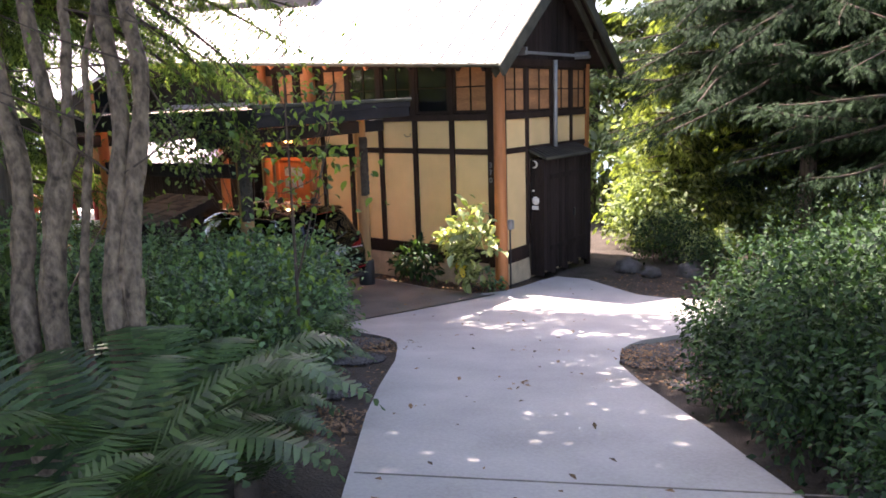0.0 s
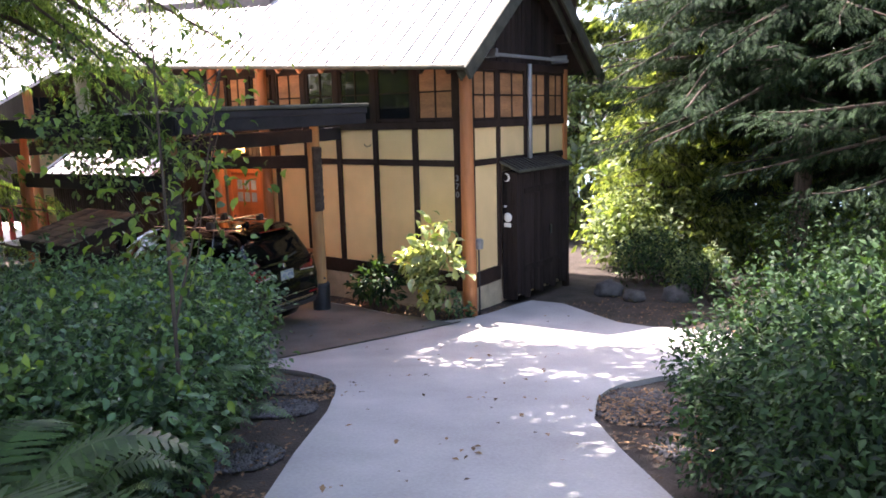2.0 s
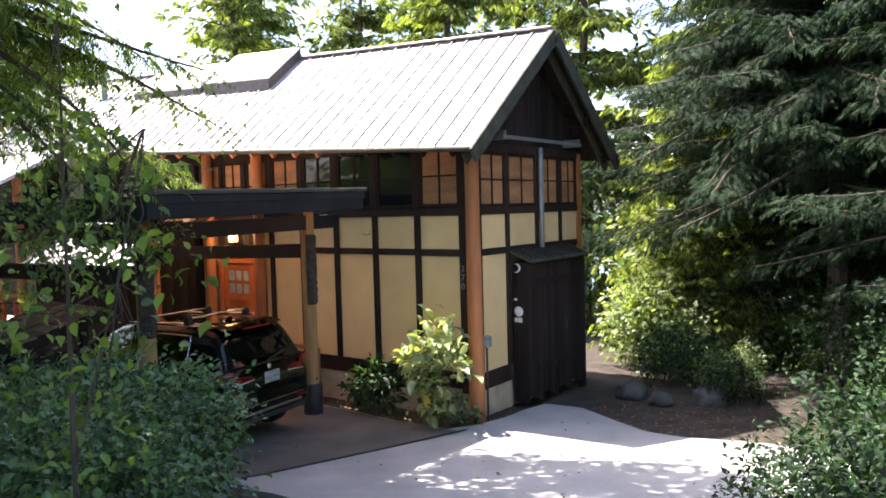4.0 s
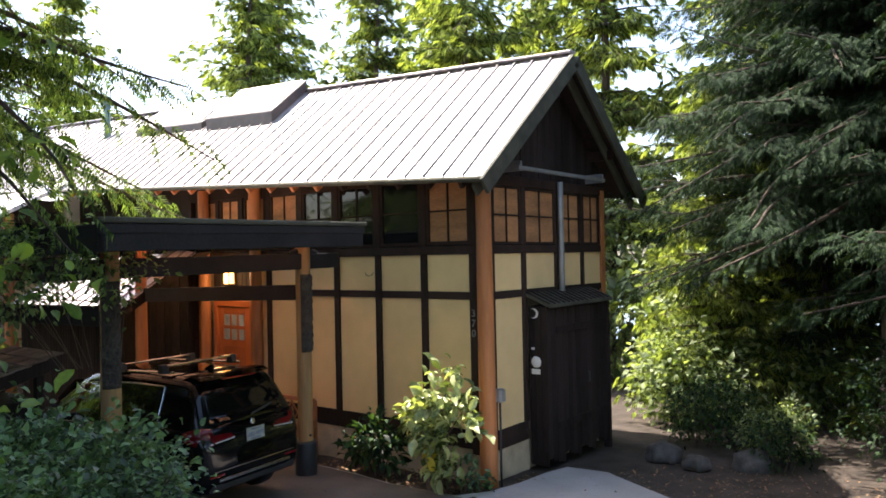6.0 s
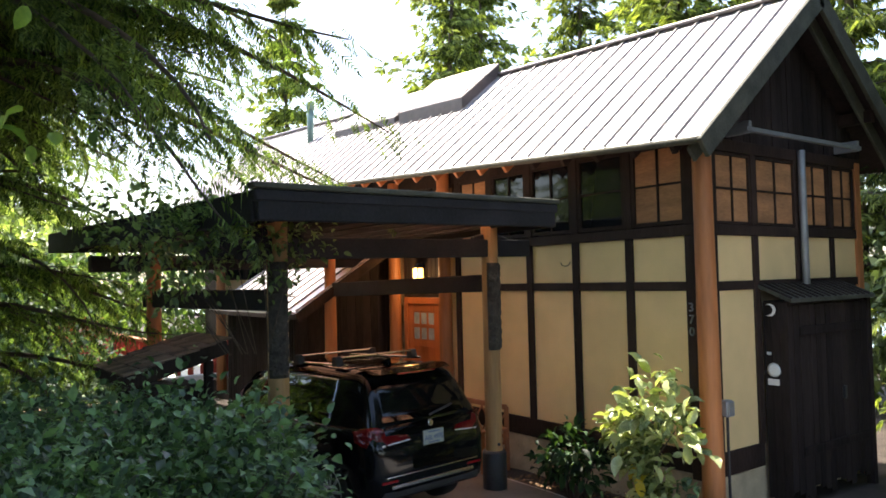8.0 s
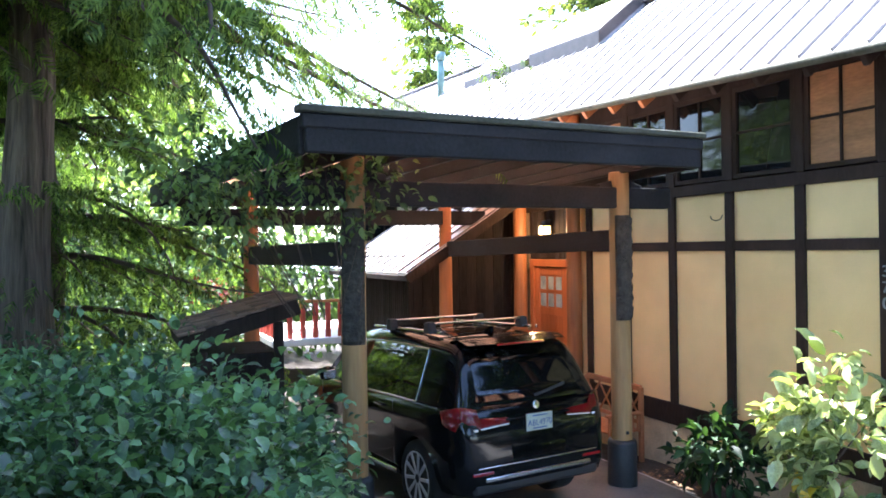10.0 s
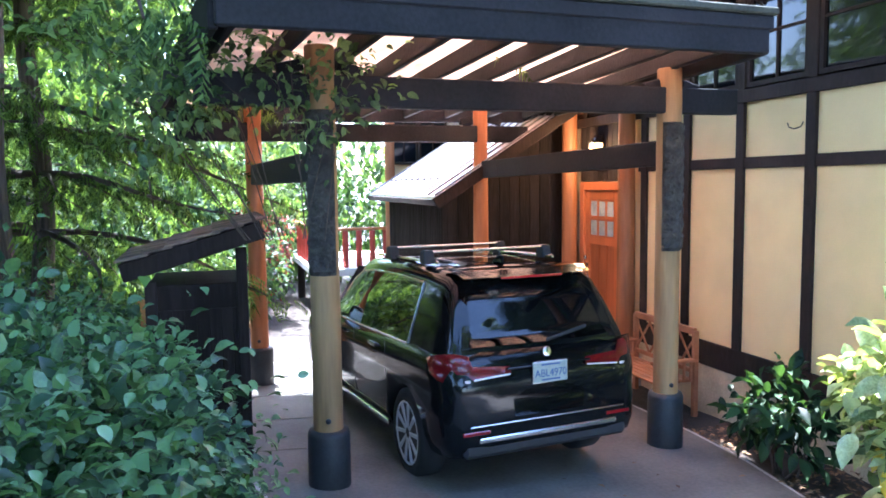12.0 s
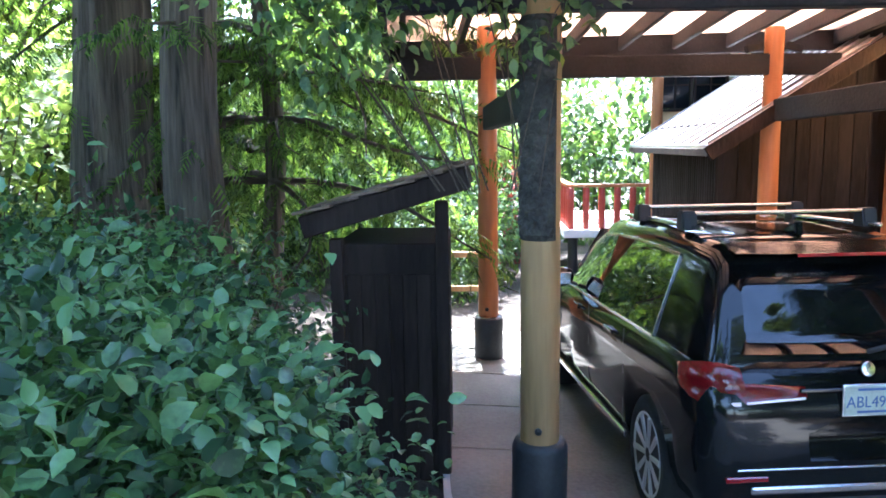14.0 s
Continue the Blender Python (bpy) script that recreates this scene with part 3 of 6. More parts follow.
# roof: two slopes of metal pan with standing seams, barge boards, rafter tails
def slope_bm(y0, y1, thick, x0=ROOF_X0, x1=ROOF_X1, lift=0.0, n=30):
    bm = bmesh.new()
    rows = []
    for i in range(n + 1):
        x = x0 + (x1 - x0) * i / n
        rows.append([bm.verts.new((x, y, roof_z(x, y) + lift - d)) for y, d in ((y0, 0), (y1, 0), (y1, thick), (y0, thick))])
    for a, b in zip(rows, rows[1:]):
        for k in range(4):
            bm.faces.new((a[k], a[(k + 1) % 4], b[(k + 1) % 4], b[k]))
    bm.faces.new(rows[0])
    bm.faces.new(rows[-1][::-1])
    bmesh.ops.recalc_face_normals(bm, faces=bm.faces[:])
    return bm


roof = part("roof", slope_bm(EAVE_Y, RIDGE_Y - 0.002, 0.05), M_ROOF, house, "pale standing-seam metal roof")
part("roof_back", slope_bm(RIDGE_Y + 0.002, 4.82, 0.05), M_ROOF, house)
part("roof_deck", slope_bm(EAVE_Y + 0.04, RIDGE_Y - 0.01, 0.03, ROOF_X0 - 0.03, ROOF_X1, -0.054), M_LOG, house, "orange-stained roof boards under the metal")
part("roof_deck", slope_bm(RIDGE_Y + 0.01, 4.78, 0.03, ROOF_X0 - 0.03, ROOF_X1, -0.054), M_BOARD, house)
x = ROOF_X0 - 0.012
while x > ROOF_X1:
    part("seam", beam_bm((x, EAVE_Y, roof_z(x, EAVE_Y) + 0.018), (x, RIDGE_Y - 0.02, roof_z(x, RIDGE_Y - 0.02) + 0.018), 0.028, 0.04, 0.005), M_SEAM, roof)
    x -= 0.37
part("ridge_cap", beam_bm((ROOF_X0, RIDGE_Y, roof_z(ROOF_X0, RIDGE_Y) + 0.02), (ROOF_X1, RIDGE_Y, roof_z(ROOF_X1, RIDGE_Y) + 0.02), 0.22, 0.05, 0.015), M_SEAM, roof, "dark ridge capping")
part("gutter", log_bm((ROOF_X0 - 0.02, EAVE_Y - 0.03, roof_z(ROOF_X0, EAVE_Y) - 0.05), (ROOF_X1, EAVE_Y - 0.03, roof_z(ROOF_X1, EAVE_Y) - 0.05), 0.045, 0.045, 10, 12, 0.0), M_BARGE, house, "slim dark gutter along the eave")
for ya, yb in ((EAVE_Y - 0.05, RIDGE_Y), (4.82 + 0.05, RIDGE_Y)):
    part("barge_board", beam_bm((ROOF_X0 + 0.03, ya, roof_z(0.57, EAVE_Y) - 0.16), (ROOF_X0 + 0.03, yb, roof_z(0.57, RIDGE_Y) - 0.13), 0.06, 0.26), M_BARGE, house, "moss-stained barge board")
    part("barge_board", beam_bm((ROOF_X0 - 0.2, ya + 0.1 * (1 if ya < 2 else -1), roof_z(0.57, EAVE_Y) - 0.2), (ROOF_X0 - 0.2, yb, roof_z(0.57, RIDGE_Y) - 0.22), 0.05, 0.2), M_BARGE, house)
x = 0.1
while x > -12:
    part("rafter_tail", beam_bm((x, EAVE_Y + 0.06, roof_z(x, EAVE_Y + 0.06) - 0.17), (x, 0.15, roof_z(x, 0.15) - 0.17), 0.07, 0.14), M_LOG if x < -2.6 else M_TIMBER, house)
    x -= 0.62
for y in (0.45, 2.05, 3.7):
    part("purlin_end", beam_bm((-0.3, y, roof_z(0, y) - 0.24), (0.5, y, roof_z(0, y) - 0.24), 0.14, 0.18), M_TIMBER, house)


def skylight(xa, xb, ya, yb, rise):
    """A raised skylight box on the front slope between xa and xb."""
    bm = bmesh.new()
    lo = [(xa, ya), (xb, ya), (xb, yb), (xa, yb)]
    bot = [bm.verts.new((x, y, roof_z(x, y) - 0.02)) for x, y in lo]
    top = [bm.verts.new((x, y, roof_z(x, y) + rise)) for x, y in lo]
    for i in range(4):
        bm.faces.new((bot[i], bot[(i + 1) % 4], top[(i + 1) % 4], top[i]))
    bm.faces.new(top)
    bm.faces.new(bot[::-1])
    bmesh.ops.recalc_face_normals(bm, faces=bm.faces[:])
    bmesh.ops.bevel(bm, geom=bm.edges[:], offset=0.02, segments=1, affect="EDGES")
    box = part("skylight", bm, M_SKYL, house, "raised brown skylight box with pale glazing")
    bm = bmesh.new()
    s = 0.10 * (-1 if xb < xa else 1)
    g = [(xa + s, ya + 0.08), (xb - s, ya + 0.08), (xb - s, yb - 0.05), (xa + s, yb - 0.05)]
    lowv = [bm.verts.new((x, y, roof_z(x, y) + rise + 0.004)) for x, y in g]
    upv = [bm.verts.new((x, y, roof_z(x, y) + rise + 0.03)) for x, y in g]
    for i in range(4):
        bm.faces.new((lowv[i], lowv[(i + 1) % 4], upv[(i + 1) % 4], upv[i]))
    bm.faces.new(upv)
    bmesh.ops.recalc_face_normals(bm, faces=bm.faces[:])
    part("skylight_glass", bm, M_ROOF, box)


skylight(-6.1, -8.5, 0.98, 2.0, 0.30)
skylight(-8.75, -11.7, 1.05, 1.95, 0.19)
part("flue", log_bm((-13.4, 1.2, roof_z(-13.4, 1.2) - 0.1), (-13.4, 1.2, roof_z(-13.4, 1.2) + 0.95), 0.09, 0.09, 14, 2, 0), M_GREEN, house, "green stove flue")
part("flue_cap", log_bm((-13.4, 1.2, roof_z(-13.4, 1.2) + 0.9), (-13.4, 1.2, roof_z(-13.4, 1.2) + 1.12), 0.12, 0.12, 14, 2, 0), M_GREEN, house)

# closet against the gable
closet = thing("lean_to_closet", "dark brown board closet built against the gable, double doors shut", "closet")
CX = 0.38
part("body", box_bm(0.06, CX, 1.24, 3.42, -0.1, 2.42, 0.01), M_BOARD, closet)
cb = prism_bm([(0.02, 2.60), (CX + 0.12, 2.40), (CX + 0.12, 2.45), (0.02, 2.65)], 1.16, 3.52)
part("roof", cb, M_BARGE, closet, "mossy sloping closet roof")
u = 1.24
i = 0
while u < 3.38:
    part("board", box_bm(CX, CX + 0.018 + 0.006 * (i % 3), u, u + 0.135, -0.08 - 0.05 * (i % 4), 2.36, 0.004), M_BOARD, closet)
    u += 0.14
    i += 1
for z in (0.35, 1.95):
    part("ledge", box_bm(CX + 0.024, CX + 0.05, 1.5, 3.3, z, z + 0.12, 0.005), M_BOARD, closet)
for k in range(14):
    v = 1.2 + k * 0.166
    part("roof_batten", beam_bm((0.03, v, 2.655), (CX + 0.11, v, 2.457), 0.05, 0.03, 0.004), M_BOARD, closet)
part("corner_post", box_bm(0.30, 0.42, 3.42, 3.54, -0.5, 2.40, 0.01), M_BOARD, closet)
part("latch", box_bm(CX + 0.03, CX + 0.07, 2.6, 2.66, 1.0, 1.18, 0.006), M_BLACK, closet)
for k in range(3):
    part("board", box_bm(0.065 + k * 0.115, 0.175 + k * 0.115, 1.222, 1.24, -0.2, 2.40, 0.004), M_BOARD, closet)
# crescent moon and small signs on the closet's side
outer = [(0.085 * math.cos(a), 0.085 * math.sin(a)) for a in np.linspace(-2.0, 2.0, 15)]
inner = [(-0.035 + 0.082 * math.cos(a), 0.072 * math.sin(a)) for a in np.linspace(1.75, -1.75, 13)]
moon = prism_bm(outer + inner, -0.012, 0.0)
moon_ob = part("moon_ornament", moon, M_WHITE)
moon_ob.matrix_world = Matrix.Translation((0.17, 1.215, 2.30))
tagged(moon_ob, "white crescent moon ornament fixed to dark boards", "ornament")
bell = thing("bell_sign", "white round sign with a small notice below", "sign")
part("disc", lathe_bm([(0.0, 0), (0.085, 0.0), (0.095, 0.012), (0.06, 0.02), (0.0, 0.024)], 22, Matrix.Translation((0.20, 1.222, 1.50)) @ Euler((radians(90), 0, 0)).to_matrix().to_4x4()), M_WHITE, bell)
part("notice", box_bm(0.11, 0.27, 1.205, 1.222, 1.30, 1.385, 0.003), M_WHITE, bell)
part("tag", box_bm(0.11, 0.17, 1.205, 1.222, 1.70, 1.74, 0.003), M_WHITE, bell)
ebox = thing("outlet_box", "grey metal electrical box with conduit on the corner log", "electrical box")
part("case", box_bm(0.22, 0.32, -0.06, 0.07, 1.05, 1.25, 0.012), M_GREY, ebox)
part("cover", box_bm(0.32, 0.345, -0.05, 0.06, 1.06, 1.24, 0.008), M_GREY, ebox)
part("conduit", log_bm((0.27, 0.01, -0.25), (0.27, 0.01, 1.06), 0.018, 0.018, 10, 2, 0), M_BLACK, ebox)

# house number, upright on the corner board
for k, ch in enumerate("370"):
    cu = bpy.data.curves.new("digit", "FONT")
    cu.body = ch
    cu.size, cu.extrude, cu.align_x = 0.16, 0.008, "CENTER"
    d = new("house_digit", cu)
    d.matrix_world = Matrix.Translation((-0.14, -0.062, 2.33 - 0.155 * k)) @ Euler((radians(90), 0, 0)).to_matrix().to_4x4()
    cu.materials.append(M_GREY)
    tagged(d, "grey metal house number figure on the dark corner board", "house number", group="house number")
hook = bpy.data.curves.new("hook", "CURVE")
hook.dimensions, hook.bevel_depth = "3D", 0.006
sp = hook.splines.new("POLY")
HP = [(0.0, 0.0, 0.05), (0, -0.03, 0.0), (-0.03, -0.08, -0.02), (-0.08, -0.10, 0.0), (-0.10, -0.10, 0.04)]
sp.points.add(len(HP) - 1)
for q, c in zip(sp.points, HP):
    q.co = (*c, 1)
hk = new("plant_hook", hook)
hk.location = (-2.28, -0.012, 2.98)
hook.materials.append(M_BLACK)
tagged(hk, "small black iron hook on the plaster", "hook")

lantern = thing("porch_lantern", "lit amber glass porch lantern with a black frame", "lantern", (-6.20, -0.12, 2.79))
part("glass", box_bm(-0.07, 0.07, -0.07, 0.07, 0.02, 0.24, 0.01), M_LAMP, lantern, "glowing amber glass")
part("base", box_bm(-0.085, 0.085, -0.085, 0.085, 0.0, 0.02, 0.004), M_BLACK, lantern)
part("cap", lathe_bm([(0.12, 0.0), (0.125, 0.015), (0.05, 0.09), (0.0, 0.10)], 4, Matrix.Translation((0, 0, 0.24)) @ Euler((0, 0, radians(45))).to_matrix().to_4x4()), M_BLACK, lantern)
for sx in (-1, 1):
    for sy in (-1, 1):
        part("corner_bar", box_bm(sx * 0.078 - 0.008, sx * 0.078 + 0.008, sy * 0.078 - 0.008, sy * 0.078 + 0.008, 0.02, 0.24, 0.002), M_BLACK, lantern)
part("wall_plate", box_bm(-0.06, 0.06, 0.07, 0.12, 0.1, 0.36, 0.006), M_BLACK, lantern)
lp = bpy.data.lights.new("lantern_light", "POINT")
lp.energy, lp.color, lp.shadow_soft_size = 6, (1, 0.62, 0.28), 0.06
lo = new("lantern_light", lp)
lo.location = (-6.20, -0.27, 2.92)

# ---- side wing with the white metal roof, beyond the carport ----
wing = thing("side_wing", "dark brown boarded side wing with a bright metal roof", "outbuilding")
WX0, WX1, WY = -7.45, -11.0, -2.05
part("wall_front", box_bm(WX1, WX0, WY - 0.06, WY + 0.06, -1.0, 2.55, 0), M_BOARD, wing)
part("wall_end", box_bm(WX0 - 0.1, WX0, WY + 0.06, -0.02, -1.0, 2.5, 0), M_BOARD, wing)
y = WY
i = 0
while y < -0.05:
    part("board", box_bm(WX0, WX0 + 0.016 + 0.008 * (i % 2), y, y + 0.17, -0.6, 2.35 + 0.6 * (y - WY), 0.004), M_BOARD, wing)
    y += 0.176
    i += 1
x = WX0
while x > WX1:
    part("batten", box_bm(x - 0.045, x, WY - 0.095, WY - 0.06, -0.8, 2.42, 0.006), M_BOARD, wing)
    x -= 0.105
rb = bmesh.new()
sec = [(-2.5, 2.28), (0.0, 3.85), (0.0, 3.80), (-2.5, 2.23)]
ra = [rb.verts.new((-6.55, y, z)) for y, z in sec]
rc = [rb.verts.new((-11.2, y, z)) for y, z in sec]
for k in range(4):
    rb.faces.new((ra[k], ra[(k + 1) % 4], rc[(k + 1) % 4], rc[k]))
rb.faces.new(ra)
rb.faces.new(rc[::-1])
bmesh.ops.recalc_face_normals(rb, faces=rb.faces[:])
wroof = part("roof", rb, M_ROOF, wing, "pale metal roof")
x = -6.6
while x > -11.2:
    part("seam", beam_bm((x, -2.5, 2.295), (x, -0.02, 3.852), 0.025, 0.035, 0.004), M_SEAM, wroof)
    x -= 0.4
part("barge_board", beam_bm((-6.52, -2.52, 2.17), (-6.52, -0.05, 3.72), 0.05, 0.17), M_TIMBER, wing)
part("fascia", beam_bm((-6.55, -2.5, 2.19), (-11.2, -2.5, 2.19), 0.04, 0.09), M_TIMBER, wing)

# far wing with tall windows, and the red-railed deck
far_wing = thing("far_wing", "far end of the house with tall windows under a low roof", "house wing")
part("wall", box_bm(-12.9, -12.7, -1.7, 0.0, 0.6, 2.9, 0), M_PLASTER, far_wing)
part("wall_upper", box_bm(-12.9, -12.7, -1.7, 0.0, 4.35, 4.6, 0), M_TIMBER, far_wing)
part("white_wall", box_bm(-12.72, -12.6, -0.35, 0.0, 2.9, 5.2, 0), M_WHITE, far_wing)
for k in range(2):
    y = -1.7 + k * 0.68
    window_unit(far_wing, Matrix.Translation((-12.7, y + 0.33, 2.9)) @ Euler((0, 0, radians(90))).to_matrix().to_4x4(), 0.66, 1.45, 2, 3, M_DARKGLASS)
part("post", log_bm((-12.5, -1.75, 0.2), (-12.5, -1.75, 4.5), 0.12, 0.11, 14, 6, 0.03, 7), M_LOG, far_wing)
fr = bmesh.new()
sec = [(-2.85, 4.10), (0.0, 5.6), (0.0, 5.5), (-2.85, 4.0)]
ra = [fr.verts.new((-12.0, y, z)) for y, z in sec]
rc = [fr.verts.new((-17.0, y, z)) for y, z in sec]
for k in range(4):
    fr.faces.new((ra[k], ra[(k + 1) % 4], rc[(k + 1) % 4], rc[k]))
fr.faces.new(ra)
fr.faces.new(rc[::-1])
bmesh.ops.recalc_face_normals(fr, faces=fr.faces[:])
part("roof", fr, M_ROOF, far_wing)

deck = thing("deck", "raised timber deck with a red post railing", "deck")
part("floor", box_bm(-16.8, -12.6, -3.5, -0.6, 0.45, 0.62, 0.02), M_WHITE, deck, "pale deck edge")
for px, py in ((-12.8, -3.3), (-12.8, -0.8), (-16.5, -3.3)):
    part("deck_post", log_bm((px, py, -1.2), (px, py, 0.46), 0.1, 0.1, 12, 3, 0.02), M_BLACK, deck)
railing = thing("deck_railing", "red round-post railing along the deck edge", "railing")
A, B = Vector((-12.75, -0.9, 0.62)), Vector((-12.75, -3.35, 0.62))
for k in range(9):
    p = A.lerp(B, k / 8)
    part("baluster", log_bm(p, p + Vector((0, 0, 0.82)), 0.07, 0.065, 10, 3, 0.02, k), M_RED, railing)
for k in range(8):
    p = Vector((-13.1 - 0.45 * k, -3.35, 0.62))
    part("baluster", log_bm(p, p + Vector((0, 0, 0.82)), 0.07, 0.065, 10, 3, 0.02, k), M_RED, railing)
part("top_rail", beam_bm(A + Vector((0, 0, 0.86)), B + Vector((0, 0, 0.86)), 0.16, 0.06), M_LOG, railing)
part("top_rail", beam_bm(B + Vector((0, 0, 0.86)), (-16.8, -3.35, 1.48), 0.16, 0.06), M_LOG, railing)

# ---- carport ----
carport = thing("carport", "timber carport with round log posts and dark crossed beams", "carport")
P1, P2, P3, P4 = (-2.63, -1.30), (-2.23, -4.75), (-6.18, -5.04), (-6.70, -1.76)


def carport_post(p, material, top, seed, r=0.125, collar=0.5):
    g = float(land(*p))
    post = part("post", log_bm((p[0], p[1], g), (p[0], p[1], top), r, r * 0.93, 20, 10, 0.02, seed), material, carport)
    part("sleeve", lathe_bm([(r + 0.045, 0), (r + 0.05, 0.02), (r + 0.048, collar - 0.04), (r + 0.035, collar), (r - 0.01, collar + 0.005)], 24, Matrix.Translation((p[0], p[1], g + 0.02))), M_SLEEVE, post, "black metal post sleeve")
    part("bolt", lathe_bm([(0.0, 0), (0.022, 0.004), (0.022, 0.02), (0.0, 0.024)], 10, Matrix.Translation((p[0] + r - 0.006, p[1] - 0.02, g + collar + 0.12)) @ Euler((0, radians(90), 0)).to_matrix().to_4x4()), M_BLACK, post)
    return post


def plaque(post, p, z0, z1, ang, r=0.118):
    """A dark carved board wrapped on one side of a post."""
    bm = bmesh.new()
    rng = random.Random(int(z0 * 100) + int(p[0] * 10))
    rows = []
    n, na = 34, 9
    for i in range(n + 1):
        z = z0 + (z1 - z0) * i / n
        row = []
        for k in range(na):
            a = ang + radians(-62 + 124 * k / (na - 1))
            rr = r + 0.028 + (0.011 * (rng.random() - 0.5) if 0 < k < na - 1 and 0 < i < n else 0) + 0.007 * math.sin(i * 1.7 + k * 2.1)
            if k in (0, na - 1) or i in (0, n):
                rr = r + 0.004
            row.append(bm.verts.new((p[0] + rr * math.cos(a), p[1] + rr * math.sin(a), z)))
        rows.append(row)
    for a, b in zip(rows, rows[1:]):
        for k in range(na - 1):
            bm.faces.new((a[k], a[k + 1], b[k + 1], b[k]))
    bmesh.ops.recalc_face_normals(bm, faces=bm.faces[:])
    return part("carved_plaque", bm, M_CARVE, post, "dark carved plaque")


post1 = carport_post(P1, M_LOGOLD, 3.55, 11, collar=0.56)
post2 = carport_post(P2, M_LOGOLD, 3.55, 12, collar=0.48)
post3 = carport_post(P3, M_LOG, 3.6, 13, 0.115)
post4 = carport_post(P4, M_LOG, 3.6, 14, 0.115)
plaque(post1, P1, 1.78, 3.03, radians(0))
plaque(post2, P2, 1.75, 3.05, radians(-20))


def along(a, b, k):
    """A point on the line from a to b, k metres past a (negative: before it)."""
    d = Vector((b[0] - a[0], b[1] - a[1])).normalized()
    return (a[0] + d.x * k, a[1] + d.y * k)


def carport_beam(name, a, b, za, zb, w, h, m=None, label=""):
    return part(name, beam_bm((*a, za), (*b, zb), w, h, 0.012), m or M_BEAM, carport, label)


L12, L43 = math.dist(P1, P2), math.dist(P4, P3)
carport_beam("front_beam", along(P1, P2, -0.82), along(P1, P2, L12 + 0.95), 3.25, 3.19, 0.13, 0.25)
carport_beam("back_beam", along(P4, P3, -0.8), along(P4, P3, L43 + 0.95), 3.19, 3.14, 0.13, 0.24)
carport_beam("side_beam", along(P1, P4, 0.05), along(P1, P4, 3.95), 2.74, 2.66, 0.12, 0.25)
carport_beam("side_beam", along(P2, P3, 0.05), along(P2, P3, 4.3), 2.62, 2.60, 0.12, 0.25)
for p, q in ((P1, P2), (P2, P1), (P4, P3), (P3, P4)):
    for s in (-1, 1):
        a = along(p, q, s * 0.14)
        b = along(p, q, s * 0.34)
        part("wedge", beam_bm((*a, 3.40), (*b, 3.35), 0.08, 0.09, 0.01), M_BEAM, carport)
# roof plate: plan corners of the overhanging carport roof
F1, F2, B2, B1 = (-1.24, -1.36), (-0.86, -5.55), (-7.3, -6.3), (-7.75, -0.42)
carport_beam("fascia", F1, F2, 3.60, 3.54, 0.07, 0.30, label="deep dark fascia board")
carport_beam("fascia_cap", along(F1, F2, -0.06), along(F1, F2, math.dist(F1, F2) + 0.06), 3.78, 3.72, 0.14, 0.06, M_BARGE)
carport_beam("fascia_trim", along(F1, F2, -0.03), along(F1, F2, math.dist(F1, F2) + 0.03), 3.69, 3.63, 0.10, 0.11)
carport_beam("fascia", along(F1, B1, 0.04), B1, 3.60, 3.60, 0.06, 0.3)
carport_beam("fascia", along(F2, B2, 0.04), B2, 3.53, 3.50, 0.06, 0.3)
carport_beam("fascia", B1, B2, 3.6, 3.5, 0.06, 0.3)


def plate(name, corners, zs, thick, m, label=""):
    bm = bmesh.new()
    lo_ = [bm.verts.new((c[0], c[1], z)) for c, z in zip(corners, zs)]
    hi_ = [bm.verts.new((c[0], c[1], z + thick)) for c, z in zip(corners, zs)]
    bm.faces.new(lo_[::-1])
    bm.faces.new(hi_)
    for k in range(4):
        bm.faces.new((lo_[k], lo_[(k + 1) % 4], hi_[(k + 1) % 4], hi_[k]))
    bmesh.ops.recalc_face_normals(bm, faces=bm.faces[:])
    return part(name, bm, m, carport, label)


plate("roof_sheet", [F1, F2, B2, B1], (3.72, 3.64, 3.60, 3.70), 0.02, M_SOFFIT, "tan translucent roof sheet")
for k in range(9):
    t = (k + 0.3) / 8.6
    a = (F1[0] + (F2[0] - F1[0]) * t, F1[1] + (F2[1] - F1[1]) * t)
    b = (B1[0] + (B2[0] - B1[0]) * t, B1[1] + (B2[1] - B1[1]) * t)
    carport_beam("rafter", along(a, b, 0.05), b, 3.62 - 0.08 * t, 3.60 - 0.1 * t, 0.06, 0.17)

# ---- the parked car ----
def loft(rows):
    """rows of half sections (s, [(y, z), ...]) from the underside to the top centre; both sides."""
    bm = bmesh.new()
    grid = []
    for s, sec in rows:
        left = [bm.verts.new((s, y, z)) for y, z in sec]
        right = [bm.verts.new((s, -y, z)) if y > 1e-4 else v for (y, z), v in zip(sec, left)]
        grid.append((left, right))
    for (la, ra), (lb, rb_) in zip(grid, grid[1:]):
        for k in range(len(la) - 1):
            for a, b in ((la, lb), (ra, rb_)):
                q = [a[k], a[k + 1], b[k + 1], b[k]]
                q = [v for i, v in enumerate(q) if v not in q[:i]]
                if len(q) >= 3:
                    try:
                        bm.faces.new(q).smooth = True
                    except ValueError:
                        pass
    for left, right in (grid[0], grid[-1]):
        ring = left + [v for v in reversed(right) if v not in left]
        bm.faces.new(ring).smooth = True
    bmesh.ops.recalc_face_normals(bm, faces=bm.faces[:])
    return bm


